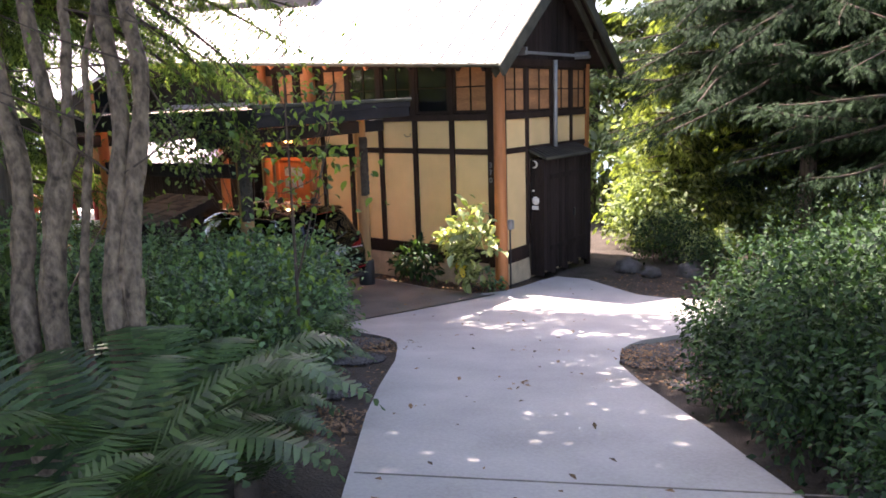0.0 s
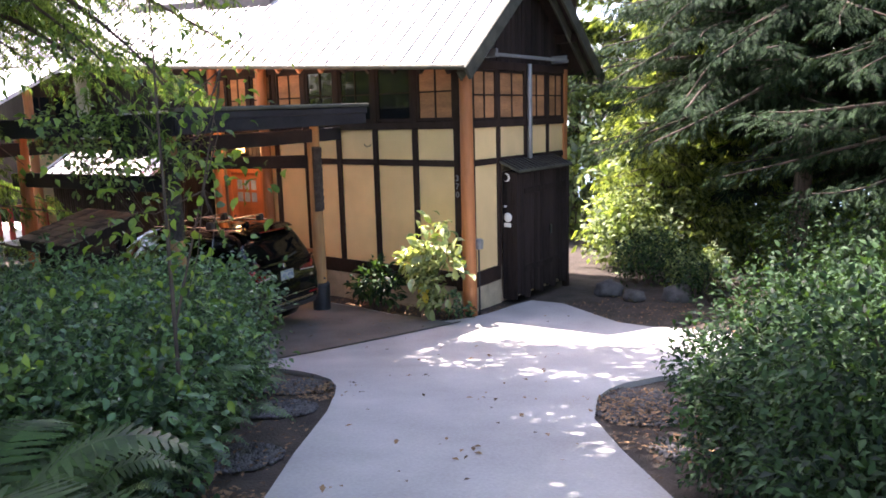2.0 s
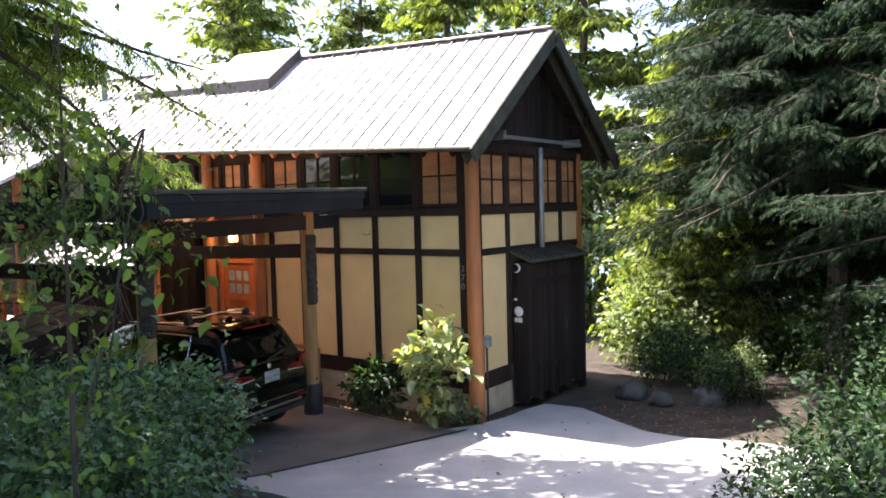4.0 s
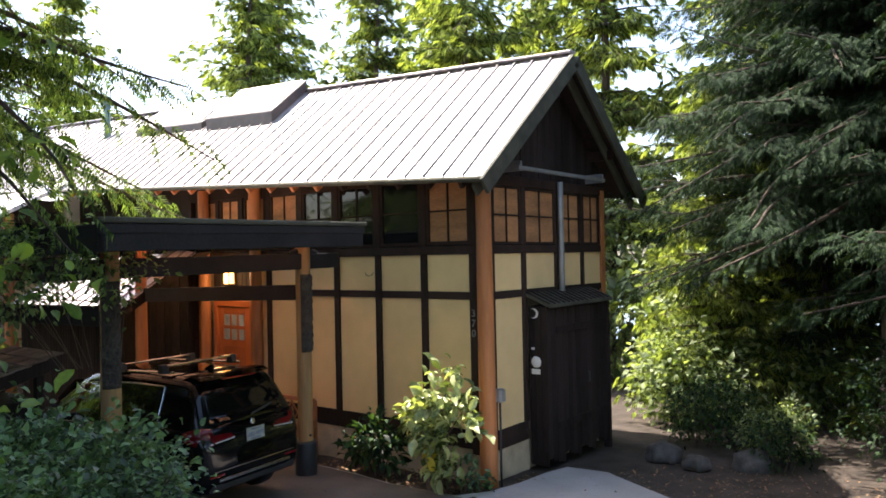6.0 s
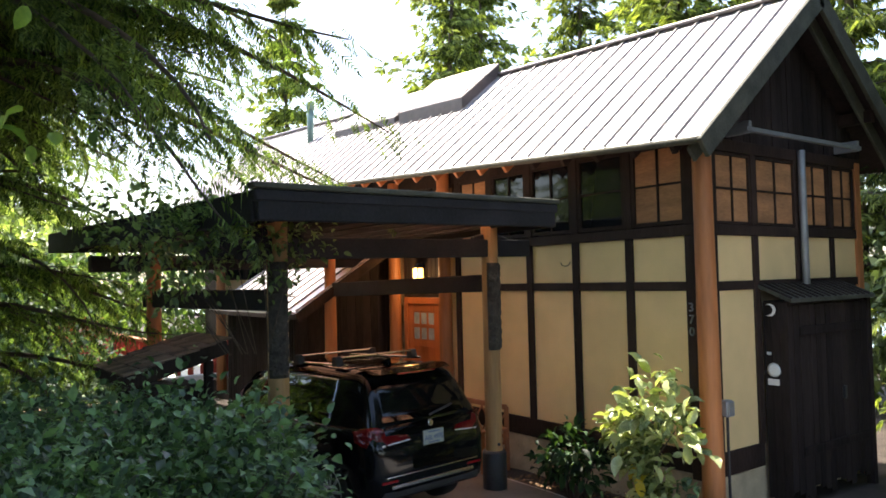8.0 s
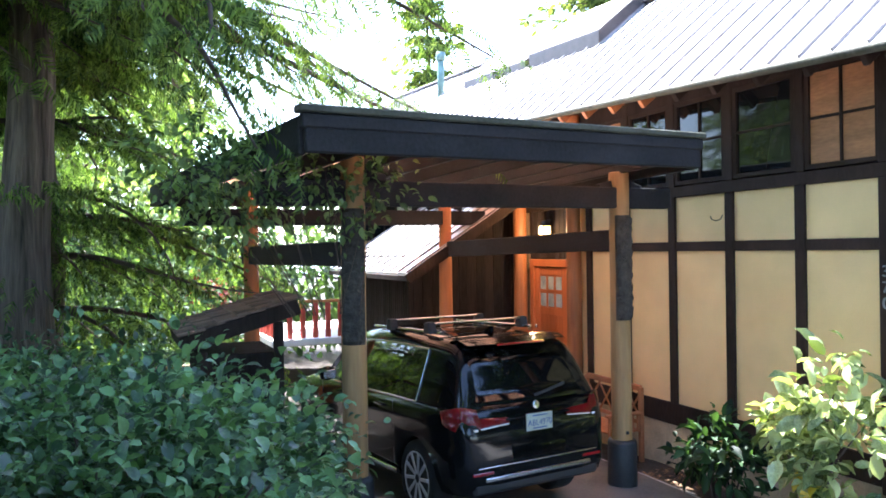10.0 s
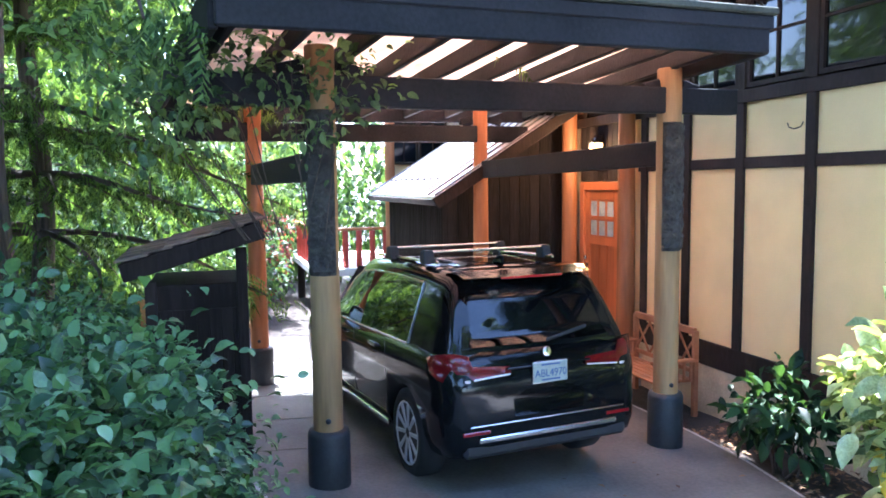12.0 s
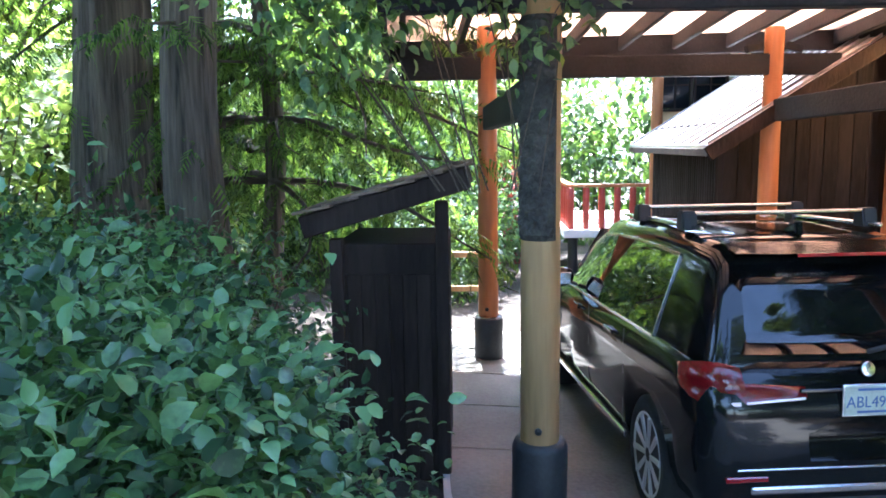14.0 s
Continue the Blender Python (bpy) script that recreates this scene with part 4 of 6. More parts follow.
def lower_section(W, zb, zt):
    h = zt - zb
    return [(0, zb), (0.70 * W, zb), (0.93 * W, zb + 0.05 * h), (0.985 * W, zb + 0.2 * h), (W, zb + 0.45 * h), (0.99 * W, zb + 0.62 * h), (1.0 * W, zb + 0.72 * h), (0.985 * W, zb + 0.85 * h),
            (0.945 * W, zb + 0.96 * h), (0.86 * W, zb + h), (0.5 * W, zt + 0.012), (0, zt + 0.018)]


def cabin_section(wb, wt, zb, zt):
    h = zt - zb
    return [(0, zb - 0.1), (wb, zb - 0.06), (wb, zb), (wb + (wt - wb) * 0.42, zb + 0.45 * h), (wb + (wt - wb) * 0.80, zb + 0.80 * h), (wt, zb + 0.93 * h), (wt * 0.9, zb + 0.985 * h), (wt * 0.5, zt + 0.008), (0, zt + 0.014)]


def patch(rows, s_index, k_index, off, mirror=False, closed=False):
    """A strip of the car's skin, lifted a little off it."""
    bm = bmesh.new()
    grid = []
    for i in s_index:
        s, sec = rows[i]
        grid.append([bm.verts.new((s, (-1 if mirror else 1) * sec[k][0], sec[k][1])) for k in k_index])
    for a, b in zip(grid, grid[1:]):
        for k in range(len(a) - 1):
            bm.faces.new((a[k], a[k + 1], b[k + 1], b[k])).smooth = True
    bmesh.ops.recalc_face_normals(bm, faces=bm.faces[:])
    out = Vector((0, -1 if mirror else 1, 0.3))
    fl = [f for f in bm.faces]
    if fl and sum(f.normal.dot(out) for f in fl) < 0:
        bmesh.ops.reverse_faces(bm, faces=fl)
    bm.normal_update()
    mv = [(v, v.normal.copy()) for v in bm.verts]
    for v, n in mv:
        v.co += n * off
    return bm


CAR = thing("car", "black mid-size luxury estate car parked nose-in under the carport", "car")
CAR.matrix_world = Matrix.Translation((-1.68, -3.02, float(land(-2.6, -3.6)) + 0.05)) @ Euler((0, radians(1.8), radians(180 + 6.6))).to_matrix().to_4x4() @ Matrix.Diagonal((1.0, 0.985, 1.07, 1))
LOW = [(-0.01, 0.77, 0.44, 0.86), (0.02, 0.86, 0.38, 0.97), (0.07, 0.91, 0.33, 1.05), (0.14, 0.93, 0.30, 1.10), (0.32, 0.945, 0.28, 1.12), (0.7, 0.955, 0.27, 1.13), (1.3, 0.965, 0.27, 1.12), (2.0, 0.965, 0.27, 1.10),
       (2.8, 0.965, 0.27, 1.09), (3.5, 0.96, 0.27, 1.08), (4.0, 0.95, 0.28, 1.05), (4.4, 0.92, 0.29, 0.98), (4.68, 0.86, 0.32, 0.88), (4.82, 0.76, 0.38, 0.78), (4.88, 0.62, 0.46, 0.68)]
low_rows = [(s, lower_section(W, zb, zt)) for s, W, zb, zt in LOW]
CAB = [(0.10, 0.86, 0.82, 1.05, 1.10), (0.16, 0.87, 0.79, 1.07, 1.24), (0.27, 0.88, 0.74, 1.08, 1.44), (0.38, 0.885, 0.70, 1.09, 1.60), (0.50, 0.89, 0.68, 1.09, 1.665), (0.9, 0.895, 0.67, 1.09, 1.70), (1.4, 0.90, 0.67, 1.09, 1.725), (1.75, 0.90, 0.67, 1.085, 1.73),
       (2.2, 0.90, 0.67, 1.08, 1.725), (2.6, 0.895, 0.66, 1.075, 1.69), (2.95, 0.885, 0.66, 1.07, 1.55), (3.3, 0.875, 0.67, 1.06, 1.33), (3.62, 0.865, 0.70, 1.05, 1.10)]
cab_rows = [(s, cabin_section(*r)) for s, *r in CAB]


def arch_cut(body):
    """Cuts the four wheel wells out of the body."""
    cutters = []
    for s in (0.86, 3.80):
        bm = lathe_bm([(0.405, -1.1), (0.405, 1.1)], 32, Matrix.Translation((s, 0, 0.36)) @ Euler((radians(90), 0, 0)).to_matrix().to_4x4())
        me = bpy.data.meshes.new("cut")
        bm.to_mesh(me)
        bm.free()
        ob = new("cut", me)
        cutters.append(ob)
        mod = body.modifiers.new("well", "BOOLEAN")
        mod.operation, mod.solver, mod.object = "DIFFERENCE", "EXACT", ob
    dg = bpy.context.evaluated_depsgraph_get()
    me = bpy.data.meshes.new_from_object(body.evaluated_get(dg))
    body.modifiers.clear()
    body.data = me
    for ob in cutters:
        bpy.data.objects.remove(ob)


body_low = part("body", loft(low_rows), M_PAINT)
arch_cut(body_low)
body_low.parent = CAR
body_low["label"] = "glossy black body"
part("underside", box_bm(0.5, 4.4, -0.6, 0.6, 0.24, 0.6, 0.05), M_PLASTIC, CAR)
cabin = part("cabin", loft(cab_rows), M_PAINT, CAR)
# glass
for mir in (False, True):
    part("side_window", patch(cab_rows, range(5, 7), (2, 3, 4), 0.006, mir), M_CARGLASS, cabin)
    part("side_window", patch(cab_rows, range(6, 9), (2, 3, 4), 0.007, mir), M_CARGLASS, cabin)
    part("side_window", patch(cab_rows, range(8, 12), (2, 3, 4), 0.006, mir), M_CARGLASS, cabin)
    sg = -1 if mir else 1
    for i0, i1, k in ((5, 6, 2), (6, 11, 2), (5, 6, 4), (6, 11, 4)):
        for ia, ib in zip(range(i0, i1), range(i0 + 1, i1 + 1)):
            pa, pb = cab_rows[ia], cab_rows[ib]
            part("window_trim", beam_bm((pa[0], sg * (pa[1][k][0] + 0.008), pa[1][k][1]), (pb[0], sg * (pb[1][k][0] + 0.008), pb[1][k][1]), 0.012, 0.022, 0.003), M_CHROME, cabin)
    part("window_trim", beam_bm((0.89, sg * (cab_rows[5][1][2][0] + 0.006), 1.09), (0.89, sg * (cab_rows[5][1][4][0] + 0.010), 1.575), 0.012, 0.02, 0.003), M_CHROME, cabin)


def sheet(name, pts_y, rows, m, parent, off=(-0.006, 0, 0.006), thick=0.004):
    """A curved pane across the car from rows of (s, z, half width)."""
    bm = bmesh.new()
    g = []
    for s, z, w in rows:
        g.append([bm.verts.new((s + off[0] + 0.05 * t * t, w * t, z + off[2])) for t in pts_y])
    for a, b in zip(g, g[1:]):
        for k in range(len(a) - 1):
            bm.faces.new((a[k], a[k + 1], b[k + 1], b[k])).smooth = True
    bmesh.ops.solidify(bm, geom=bm.faces[:], thickness=thick)
    bmesh.ops.recalc_face_normals(bm, faces=bm.faces[:])
    return part(name, bm, m, parent)


TY = [-1, -0.85, -0.6, -0.3, 0, 0.3, 0.6, 0.85, 1]
sheet("rear_window", TY, [(0.10, 1.135, 0.74), (0.155, 1.25, 0.72), (0.255, 1.43, 0.68), (0.335, 1.57, 0.64)], M_CARGLASS, cabin, (-0.022, 0, 0.012))
sheet("windscreen", TY, [(3.58, 1.14, 0.72), (3.3, 1.34, 0.68), (2.98, 1.56, 0.64)], M_CARGLASS, cabin, (0.02, 0, 0.02))
sheet("spoiler", TY, [(0.25, 1.640, 0.63), (0.38, 1.685, 0.65), (0.62, 1.69, 0.64)], M_PAINT, cabin, (0, 0, 0.004), 0.03)
part("brake_lamp", box_bm(0.235, 0.25, -0.30, 0.30, 1.628, 1.645, 0.003), M_TAIL, cabin, "thin red high brake lamp")
# tailgate: lamps, trim, plate, emblem
sheet("tailgate", TY, [(0.0, 0.62, 0.70), (0.0, 0.76, 0.74), (0.02, 0.90, 0.76), (0.045, 1.02, 0.75), (0.09, 1.11, 0.72)], M_PAINT, body_low, (-0.022, 0, 0.0), 0.02)
for sg in (-1, 1):
    lamp = bmesh.new()
    sx = [-0.010, -0.006, 0.006, 0.012, 0.035, 0.085, 0.16, 0.28]
    rows = [(0.36, 0.95, 1.0), (0.5, 0.94, 1.01), (0.69, 0.925, 1.02), (0.72, 0.92, 1.10), (0.82, 0.91, 1.125), (0.90, 0.91, 1.125), (0.945, 0.93, 1.11), (0.964, 0.97, 1.08)]
    g = [[lamp.verts.new((s, sg * y, z0)), lamp.verts.new((s + 0.005, sg * y, (z0 + z1) / 2)), lamp.verts.new((s + 0.025, sg * y, z1))] for (y, z0, z1), s in zip(rows, sx)]
    for a, b in zip(g, g[1:]):
        for k in range(2):
            lamp.faces.new((a[k], a[k + 1], b[k + 1], b[k])).smooth = True
    bmesh.ops.solidify(lamp, geom=lamp.faces[:], thickness=0.02)
    bmesh.ops.recalc_face_normals(lamp, faces=lamp.faces[:])
    tl = part("tail_light", lamp, M_TAIL, CAR, "red wrap-around tail light")
    part("light_strip", beam_bm((-0.014, sg * 0.37, 0.948), (0.0, sg * 0.69, 0.926), 0.012, 0.012, 0.003), M_TAILCLEAR, tl)
    part("light_strip", beam_bm((0.004, sg * 0.72, 0.922), (0.04, sg * 0.84, 0.915), 0.014, 0.02, 0.003), M_TAILCLEAR, tl)
    part("reflector", box_bm(-0.018, 0.06, sg * 0.56, sg * 0.80, 0.52, 0.55, 0.006), M_TAIL, CAR, "red bumper reflector")
    part("exhaust", lathe_bm([(0.042, 0), (0.05, 0.0), (0.05, 0.12), (0.042, 0.12), (0.04, 0.02)], 18, Matrix.Translation((0.13, sg * 0.62, 0.41)) @ Euler((0, radians(-90), 0)).to_matrix().to_4x4()), M_CHROME, CAR, "round exhaust tip")
    mirror = part("door_mirror", lathe_bm([(0.02, -0.08), (0.07, -0.06), (0.085, 0.0), (0.075, 0.06), (0.02, 0.085)], 14, Matrix.Translation((3.0, sg * 1.03, 1.17)) @ Matrix.Diagonal((0.75, 1.4, 1, 1))), M_PAINT, CAR)
    part("glass", box_bm(2.935, 2.945, sg * 0.95, sg * 1.11, 1.115, 1.215, 0.003), M_CHROME, mirror)
    part("arm", beam_bm((3.0, sg * 0.88, 1.1), (3.0, sg * 1.0, 1.14), 0.06, 0.03), M_PLASTIC, mirror)
    part("door_sill", beam_bm((1.25, sg * 0.962, 0.36), (3.4, sg * 0.962, 0.36), 0.03, 0.05, 0.008), M_CHROME, CAR)
    for s in (1.55, 2.55):
        part("door_handle", beam_bm((s, sg * 0.972, 0.98), (s + 0.2, sg * 0.972, 0.985), 0.03, 0.03, 0.008), M_PAINT, CAR)
    for s in (1.32, 2.28, 3.35):
        part("door_seam", beam_bm((s, sg * 0.958, 0.42), (s + 0.02, sg * 0.952, 1.05), 0.008, 0.008, 0.001), M_BLACK, CAR)
    part("roof_rail", beam_bm((0.85, sg * 0.60, 1.735), (2.45, sg * 0.60, 1.735), 0.03, 0.03, 0.008), M_CHROME, CAR)
part("bumper_trim", beam_bm((-0.008, -0.66, 0.475), (-0.008, 0.66, 0.475), 0.03, 0.04, 0.01), M_CHROME, CAR, "brushed metal strip under the bumper")
part("bumper_lip", beam_bm((-0.006, -0.74, 0.585), (-0.006, 0.74, 0.585), 0.03, 0.012, 0.004), M_CHROME, CAR)
part("bumper_valance", box_bm(0.0, 0.3, -0.78, 0.78, 0.34, 0.46, 0.03), M_PLASTIC, CAR)
part("tailgate_trim", beam_bm((-0.008, -0.40, 0.985), (-0.008, 0.40, 0.985), 0.02, 0.018, 0.004), M_PAINT, CAR)
lic = part("licence_plate", box_bm(-0.030, -0.018, -0.16, 0.16, 0.855, 1.005, 0.004), M_PLATE, CAR, "white and blue-green licence plate")
part("plate_frame", box_bm(-0.022, -0.012, -0.168, 0.168, 0.847, 1.013, 0.004), M_CHROME, CAR)
cu = bpy.data.curves.new("plate_text", "FONT")
cu.body, cu.size, cu.extrude, cu.align_x = "ABL4970", 0.082, 0.001, "CENTER"
tx = new("plate_text", cu)
cu.materials.append(M_INK)
tx.parent = CAR
tx.matrix_basis = Matrix.Translation((-0.0315, 0, 0.897)) @ Euler((radians(90), 0, radians(-90))).to_matrix().to_4x4()
for z in (0.868, 0.982):
    part("plate_line", box_bm(-0.0315, -0.0305, -0.09, 0.09, z, z + 0.012, 0), M_INK, CAR)
part("emblem", lathe_bm([(0.0, 0), (0.040, 0.0), (0.040, 0.006), (0.034, 0.010), (0.0, 0.009)], 24, Matrix.Translation((0.030, 0, 1.075)) @ Euler((0, radians(-80), 0)).to_matrix().to_4x4()), M_CHROME, CAR, "round silver emblem")
part("rear_wiper", beam_bm((0.07, -0.02, 1.155), (0.13, -0.46, 1.225), 0.02, 0.025, 0.006), M_PLASTIC, CAR)
part("roof_antenna", prism_bm([(0.75, 1.70), (0.98, 1.70), (0.80, 1.77), (0.765, 1.77)], -0.02, 0.02, 0.005), M_PAINT, CAR)
for s in (1.05, 1.95):
    rk = part("roof_bar", beam_bm((s, -0.66, 1.815), (s, 0.66, 1.815), 0.075, 0.026, 0.01), M_CHROME, CAR, "silver roof rack bar")
    for sg in (-1, 1):
        part("foot", prism_bm([(s - 0.07, 1.715), (s + 0.07, 1.715), (s + 0.045, 1.832), (s - 0.045, 1.832)], sg * 0.57, sg * 0.67, 0.01), M_PLASTIC, rk, "black clamp foot")


def wheel(s, sg):
    M = Matrix.Translation((s, sg * 0.82, 0.36)) @ Euler((radians(90 * (-sg)), 0, 0)).to_matrix().to_4x4()
    w = part("wheel", lathe_bm([(0.26, -0.12), (0.33, -0.125), (0.362, -0.10), (0.368, 0.0), (0.362, 0.10), (0.33, 0.125), (0.262, 0.12), (0.25, 0.06), (0.25, -0.06)], 40, M), M_TYRE, CAR, "black tyre")
    part("rim", lathe_bm([(0.262, 0.112), (0.25, 0.118), (0.24, 0.06), (0.05, 0.05), (0.045, -0.05), (0.25, -0.06)], 40, M), M_PLASTIC, w)
    for k in range(10):
        a = 2 * math.pi * k / 10
        sp_ = beam_bm((0.04 * math.cos(a), 0.04 * math.sin(a), 0.105), (0.25 * math.cos(a + 0.10), 0.25 * math.sin(a + 0.10), 0.122), 0.034, 0.022, 0.006)
        sp_.transform(M)
        part("spoke", sp_, M_RIM, w)
    part("hub", lathe_bm([(0.0, 0.07), (0.055, 0.07), (0.05, 0.105), (0.0, 0.11)], 16, M), M_RIM, w)
    part("rim_edge", lathe_bm([(0.262, 0.10), (0.262, 0.122), (0.245, 0.122), (0.245, 0.10)], 40, M), M_RIM, w)


for s in (0.86, 3.80):
    for sg in (-1, 1):
        wheel(s, sg)

# ---- bin shed, bench, fence ----
shed = thing("bin_shed", "small black-stained wooden bin shed with a shingled lean-to roof", "shed")
gz = float(land(-3.0, -5.7)) - 0.05
part("body", box_bm(-3.75, -2.75, -6.12, -5.36, gz, 1.66, 0.01), M_BOARD, shed)
for k in range(8):
    y = -6.12 + k * 0.095
    part("board", box_bm(-2.75, -2.732 + 0.004 * (k % 2), y, y + 0.09, gz, 1.45, 0.003), M_BOARD, shed)
for y in (-6.14, -5.42):
    part("corner_post", box_bm(-2.78, -2.69, y, y + 0.09, gz, 1.70 + 0.35 * (y + 6.14), 0.006), M_BOARD, shed)


def shed_roof_z(y):
    return 1.80 + 0.29 * (y + 6.26)


sr = beam_bm((-3.25, -6.30, shed_roof_z(-6.30)), (-3.25, -5.20, shed_roof_z(-5.20)), 1.36, 0.15, 0.01)
part("roof_frame", sr, M_BOARD, shed)
rng = random.Random(5)
for r in range(6):
    y0 = -6.34 + r * 0.185
    xx = -3.95
    while xx < -2.57:
        w = rng.uniform(0.09, 0.17)
        part("shingle", beam_bm((xx + w / 2, y0, shed_roof_z(y0) + 0.11), (xx + w / 2, y0 + 0.25, shed_roof_z(y0 + 0.25) + 0.087), w - 0.008, 0.018, 0.003), M_SHINGLE, shed)
        xx += w

bench = thing("garden_bench", "reddish hardwood garden bench with a lattice back, beside the entrance", "bench", (-4.05, -0.62, float(land(-4.0, -0.6)) + 0.03), 0)
for x in (-0.62, 0.62):
    part("leg", box_bm(x - 0.03, x + 0.03, -0.28, -0.22, 0, 0.64, 0.006), M_BENCH, bench)
    part("leg", box_bm(x - 0.03, x + 0.03, 0.22, 0.28, 0, 1.0, 0.006), M_BENCH, bench)
    part("arm", box_bm(x - 0.04, x + 0.04, -0.32, 0.26, 0.64, 0.68, 0.01), M_BENCH, bench)
    for k in range(5):
        part("arm_slat", box_bm(x - 0.012, x + 0.012, -0.18 + k * 0.09, -0.15 + k * 0.09, 0.42, 0.64, 0.003), M_BENCH, bench)
for k in range(6):
    part("seat_slat", box_bm(-0.62, 0.62, -0.27 + k * 0.088, -0.195 + k * 0.088, 0.41, 0.435, 0.005), M_BENCH, bench)
part("top_rail", box_bm(-0.62, 0.62, 0.225, 0.275, 0.95, 1.03, 0.008), M_BENCH, bench)
part("bottom_rail", box_bm(-0.62, 0.62, 0.23, 0.27, 0.50, 0.55, 0.006), M_BENCH, bench)
for k in range(4):
    xc = -0.46 + k * 0.31
    for sg in (-1, 1):
        part("lattice_bar", beam_bm((xc - 0.15 * sg, 0.25, 0.55), (xc + 0.15 * sg, 0.25 + 0.012 * sg, 0.95), 0.018, 0.028, 0.003), M_BENCH, bench)

fence = thing("walk_fence", "grey weathered post-and-rail fence at the end of the walkway", "fence")
for k, y in enumerate((-6.6, -5.75, -5.0)):
    part("post", box_bm(-8.25, -8.15, y - 0.05, y + 0.05, float(land(-8.2, y)) - 0.3, 0.80, 0.008), M_LOGOLD, fence)
part("rail", box_bm(-8.24, -8.16, -6.7, -4.9, 0.74, 0.82, 0.008), M_LOGOLD, fence)
part("rail", box_bm(-8.22, -8.18, -6.7, -4.9, 0.25, 0.33, 0.008), M_LOGOLD, fence)
kiosk = thing("bird_shelter", "small dark gabled wooden shelter among the trees", "shelter", (-7.0, -9.2, float(land(-7, -9.2))))
part("post", box_bm(-0.06, 0.06, -0.06, 0.06, -0.3, 2.78, 0.01), M_BOARD, kiosk)
for sg in (-1, 1):
    part("roof_board", beam_bm((0, 0, 2.80), (0.1 * sg, 1.4 * sg, 2.18), 0.8, 0.06, 0.01), M_BOARD, kiosk)

# ---- plants ----
def unit(v):
    return v / np.maximum(np.linalg.norm(v, axis=-1, keepdims=True), 1e-9)


def leaf_cloud(centres, heads, size, rng, shape, droop=0.0, wide=0.5):
    """Folded leaves at the centres, pointing along the heads. shape: 'leaf' or 'spray'."""
    n = len(centres)
    t = unit(heads)
    up = np.tile(np.array([[0, 0, 1.0]]), (n, 1)) + rng.normal(0, 0.45, (n, 3))
    side = unit(np.cross(t, up))
    nor = np.cross(side, t)
    s = size * (0.6 + 0.8 * rng.random(n))[:, None]
    if shape == "leaf":
        pts = [(0, 0, 0), (0.45, -wide * 0.5, 0.08), (0.5, 0, -0.02), (0.45, wide * 0.5, 0.08), (1.0, 0, -0.10 - droop)]
        tris = [(0, 1, 2), (0, 2, 3), (1, 4, 2), (2, 4, 3)]
    elif shape == "oval":
        pts = [(0, 0, 0), (0.16, -wide * 0.36, 0.05), (0.42, -wide * 0.52, 0.07), (0.72, -wide * 0.40, 0.03), (1.0, 0, -0.12 - droop), (0.72, wide * 0.40, 0.03), (0.42, wide * 0.52, 0.07), (0.16, wide * 0.36, 0.05), (0.5, 0, -0.02)]
        tris = [(k, (k + 1) % 8, 8) for k in range(8)]
    elif shape == "frond":
        pts, tris = [], []
        for k in range(7):
            a = (k - 3) * 0.30
            L = 1.0 - 0.07 * abs(k - 3)
            b = len(pts)
            pts += [(0.1 * abs(k - 3) * 0.5, 0.0, 0.0), (L * 0.55 * math.cos(a), L * 0.55 * math.sin(a) + 0.05, -0.05), (L * math.cos(a), L * math.sin(a), -0.16 - droop), (L * 0.55 * math.cos(a), L * 0.55 * math.sin(a) - 0.05, -0.05)]
            tris += [(b, b + 1, b + 2), (b, b + 2, b + 3)]
    else:
        pts, tris = [], []
        for k in range(6):
            a = 0.08 + 0.14 * k
            L = 0.42 * (1 - 0.10 * k)
            for sg in (-1, 1):
                b = len(pts)
                pts += [(a, 0, -0.10 * a * a), (a + 0.10, 0.0, -0.12 * a * a), (a + L * 0.72, sg * L * 0.72 * wide * 2, -0.30 * (a + L * 0.6) ** 2 - droop * L)]
                tris.append((b, b + 1, b + 2))
        b = len(pts)
        pts += [(0.75, -0.035, -0.2), (0.75, 0.035, -0.2), (1.12, 0, -0.42 - droop)]
        tris.append((b, b + 1, b + 2))
    P = np.array(pts)
    v = centres[:, None, :] + s[:, None, :] * (P[None, :, 0:1] * t[:, None, :] + P[None, :, 1:2] * side[:, None, :] + P[None, :, 2:3] * nor[:, None, :])
    f = (np.arange(n)[:, None, None] * len(pts) + np.array(tris)[None]).reshape(-1, 3)
    return v.reshape(-1, 3), f


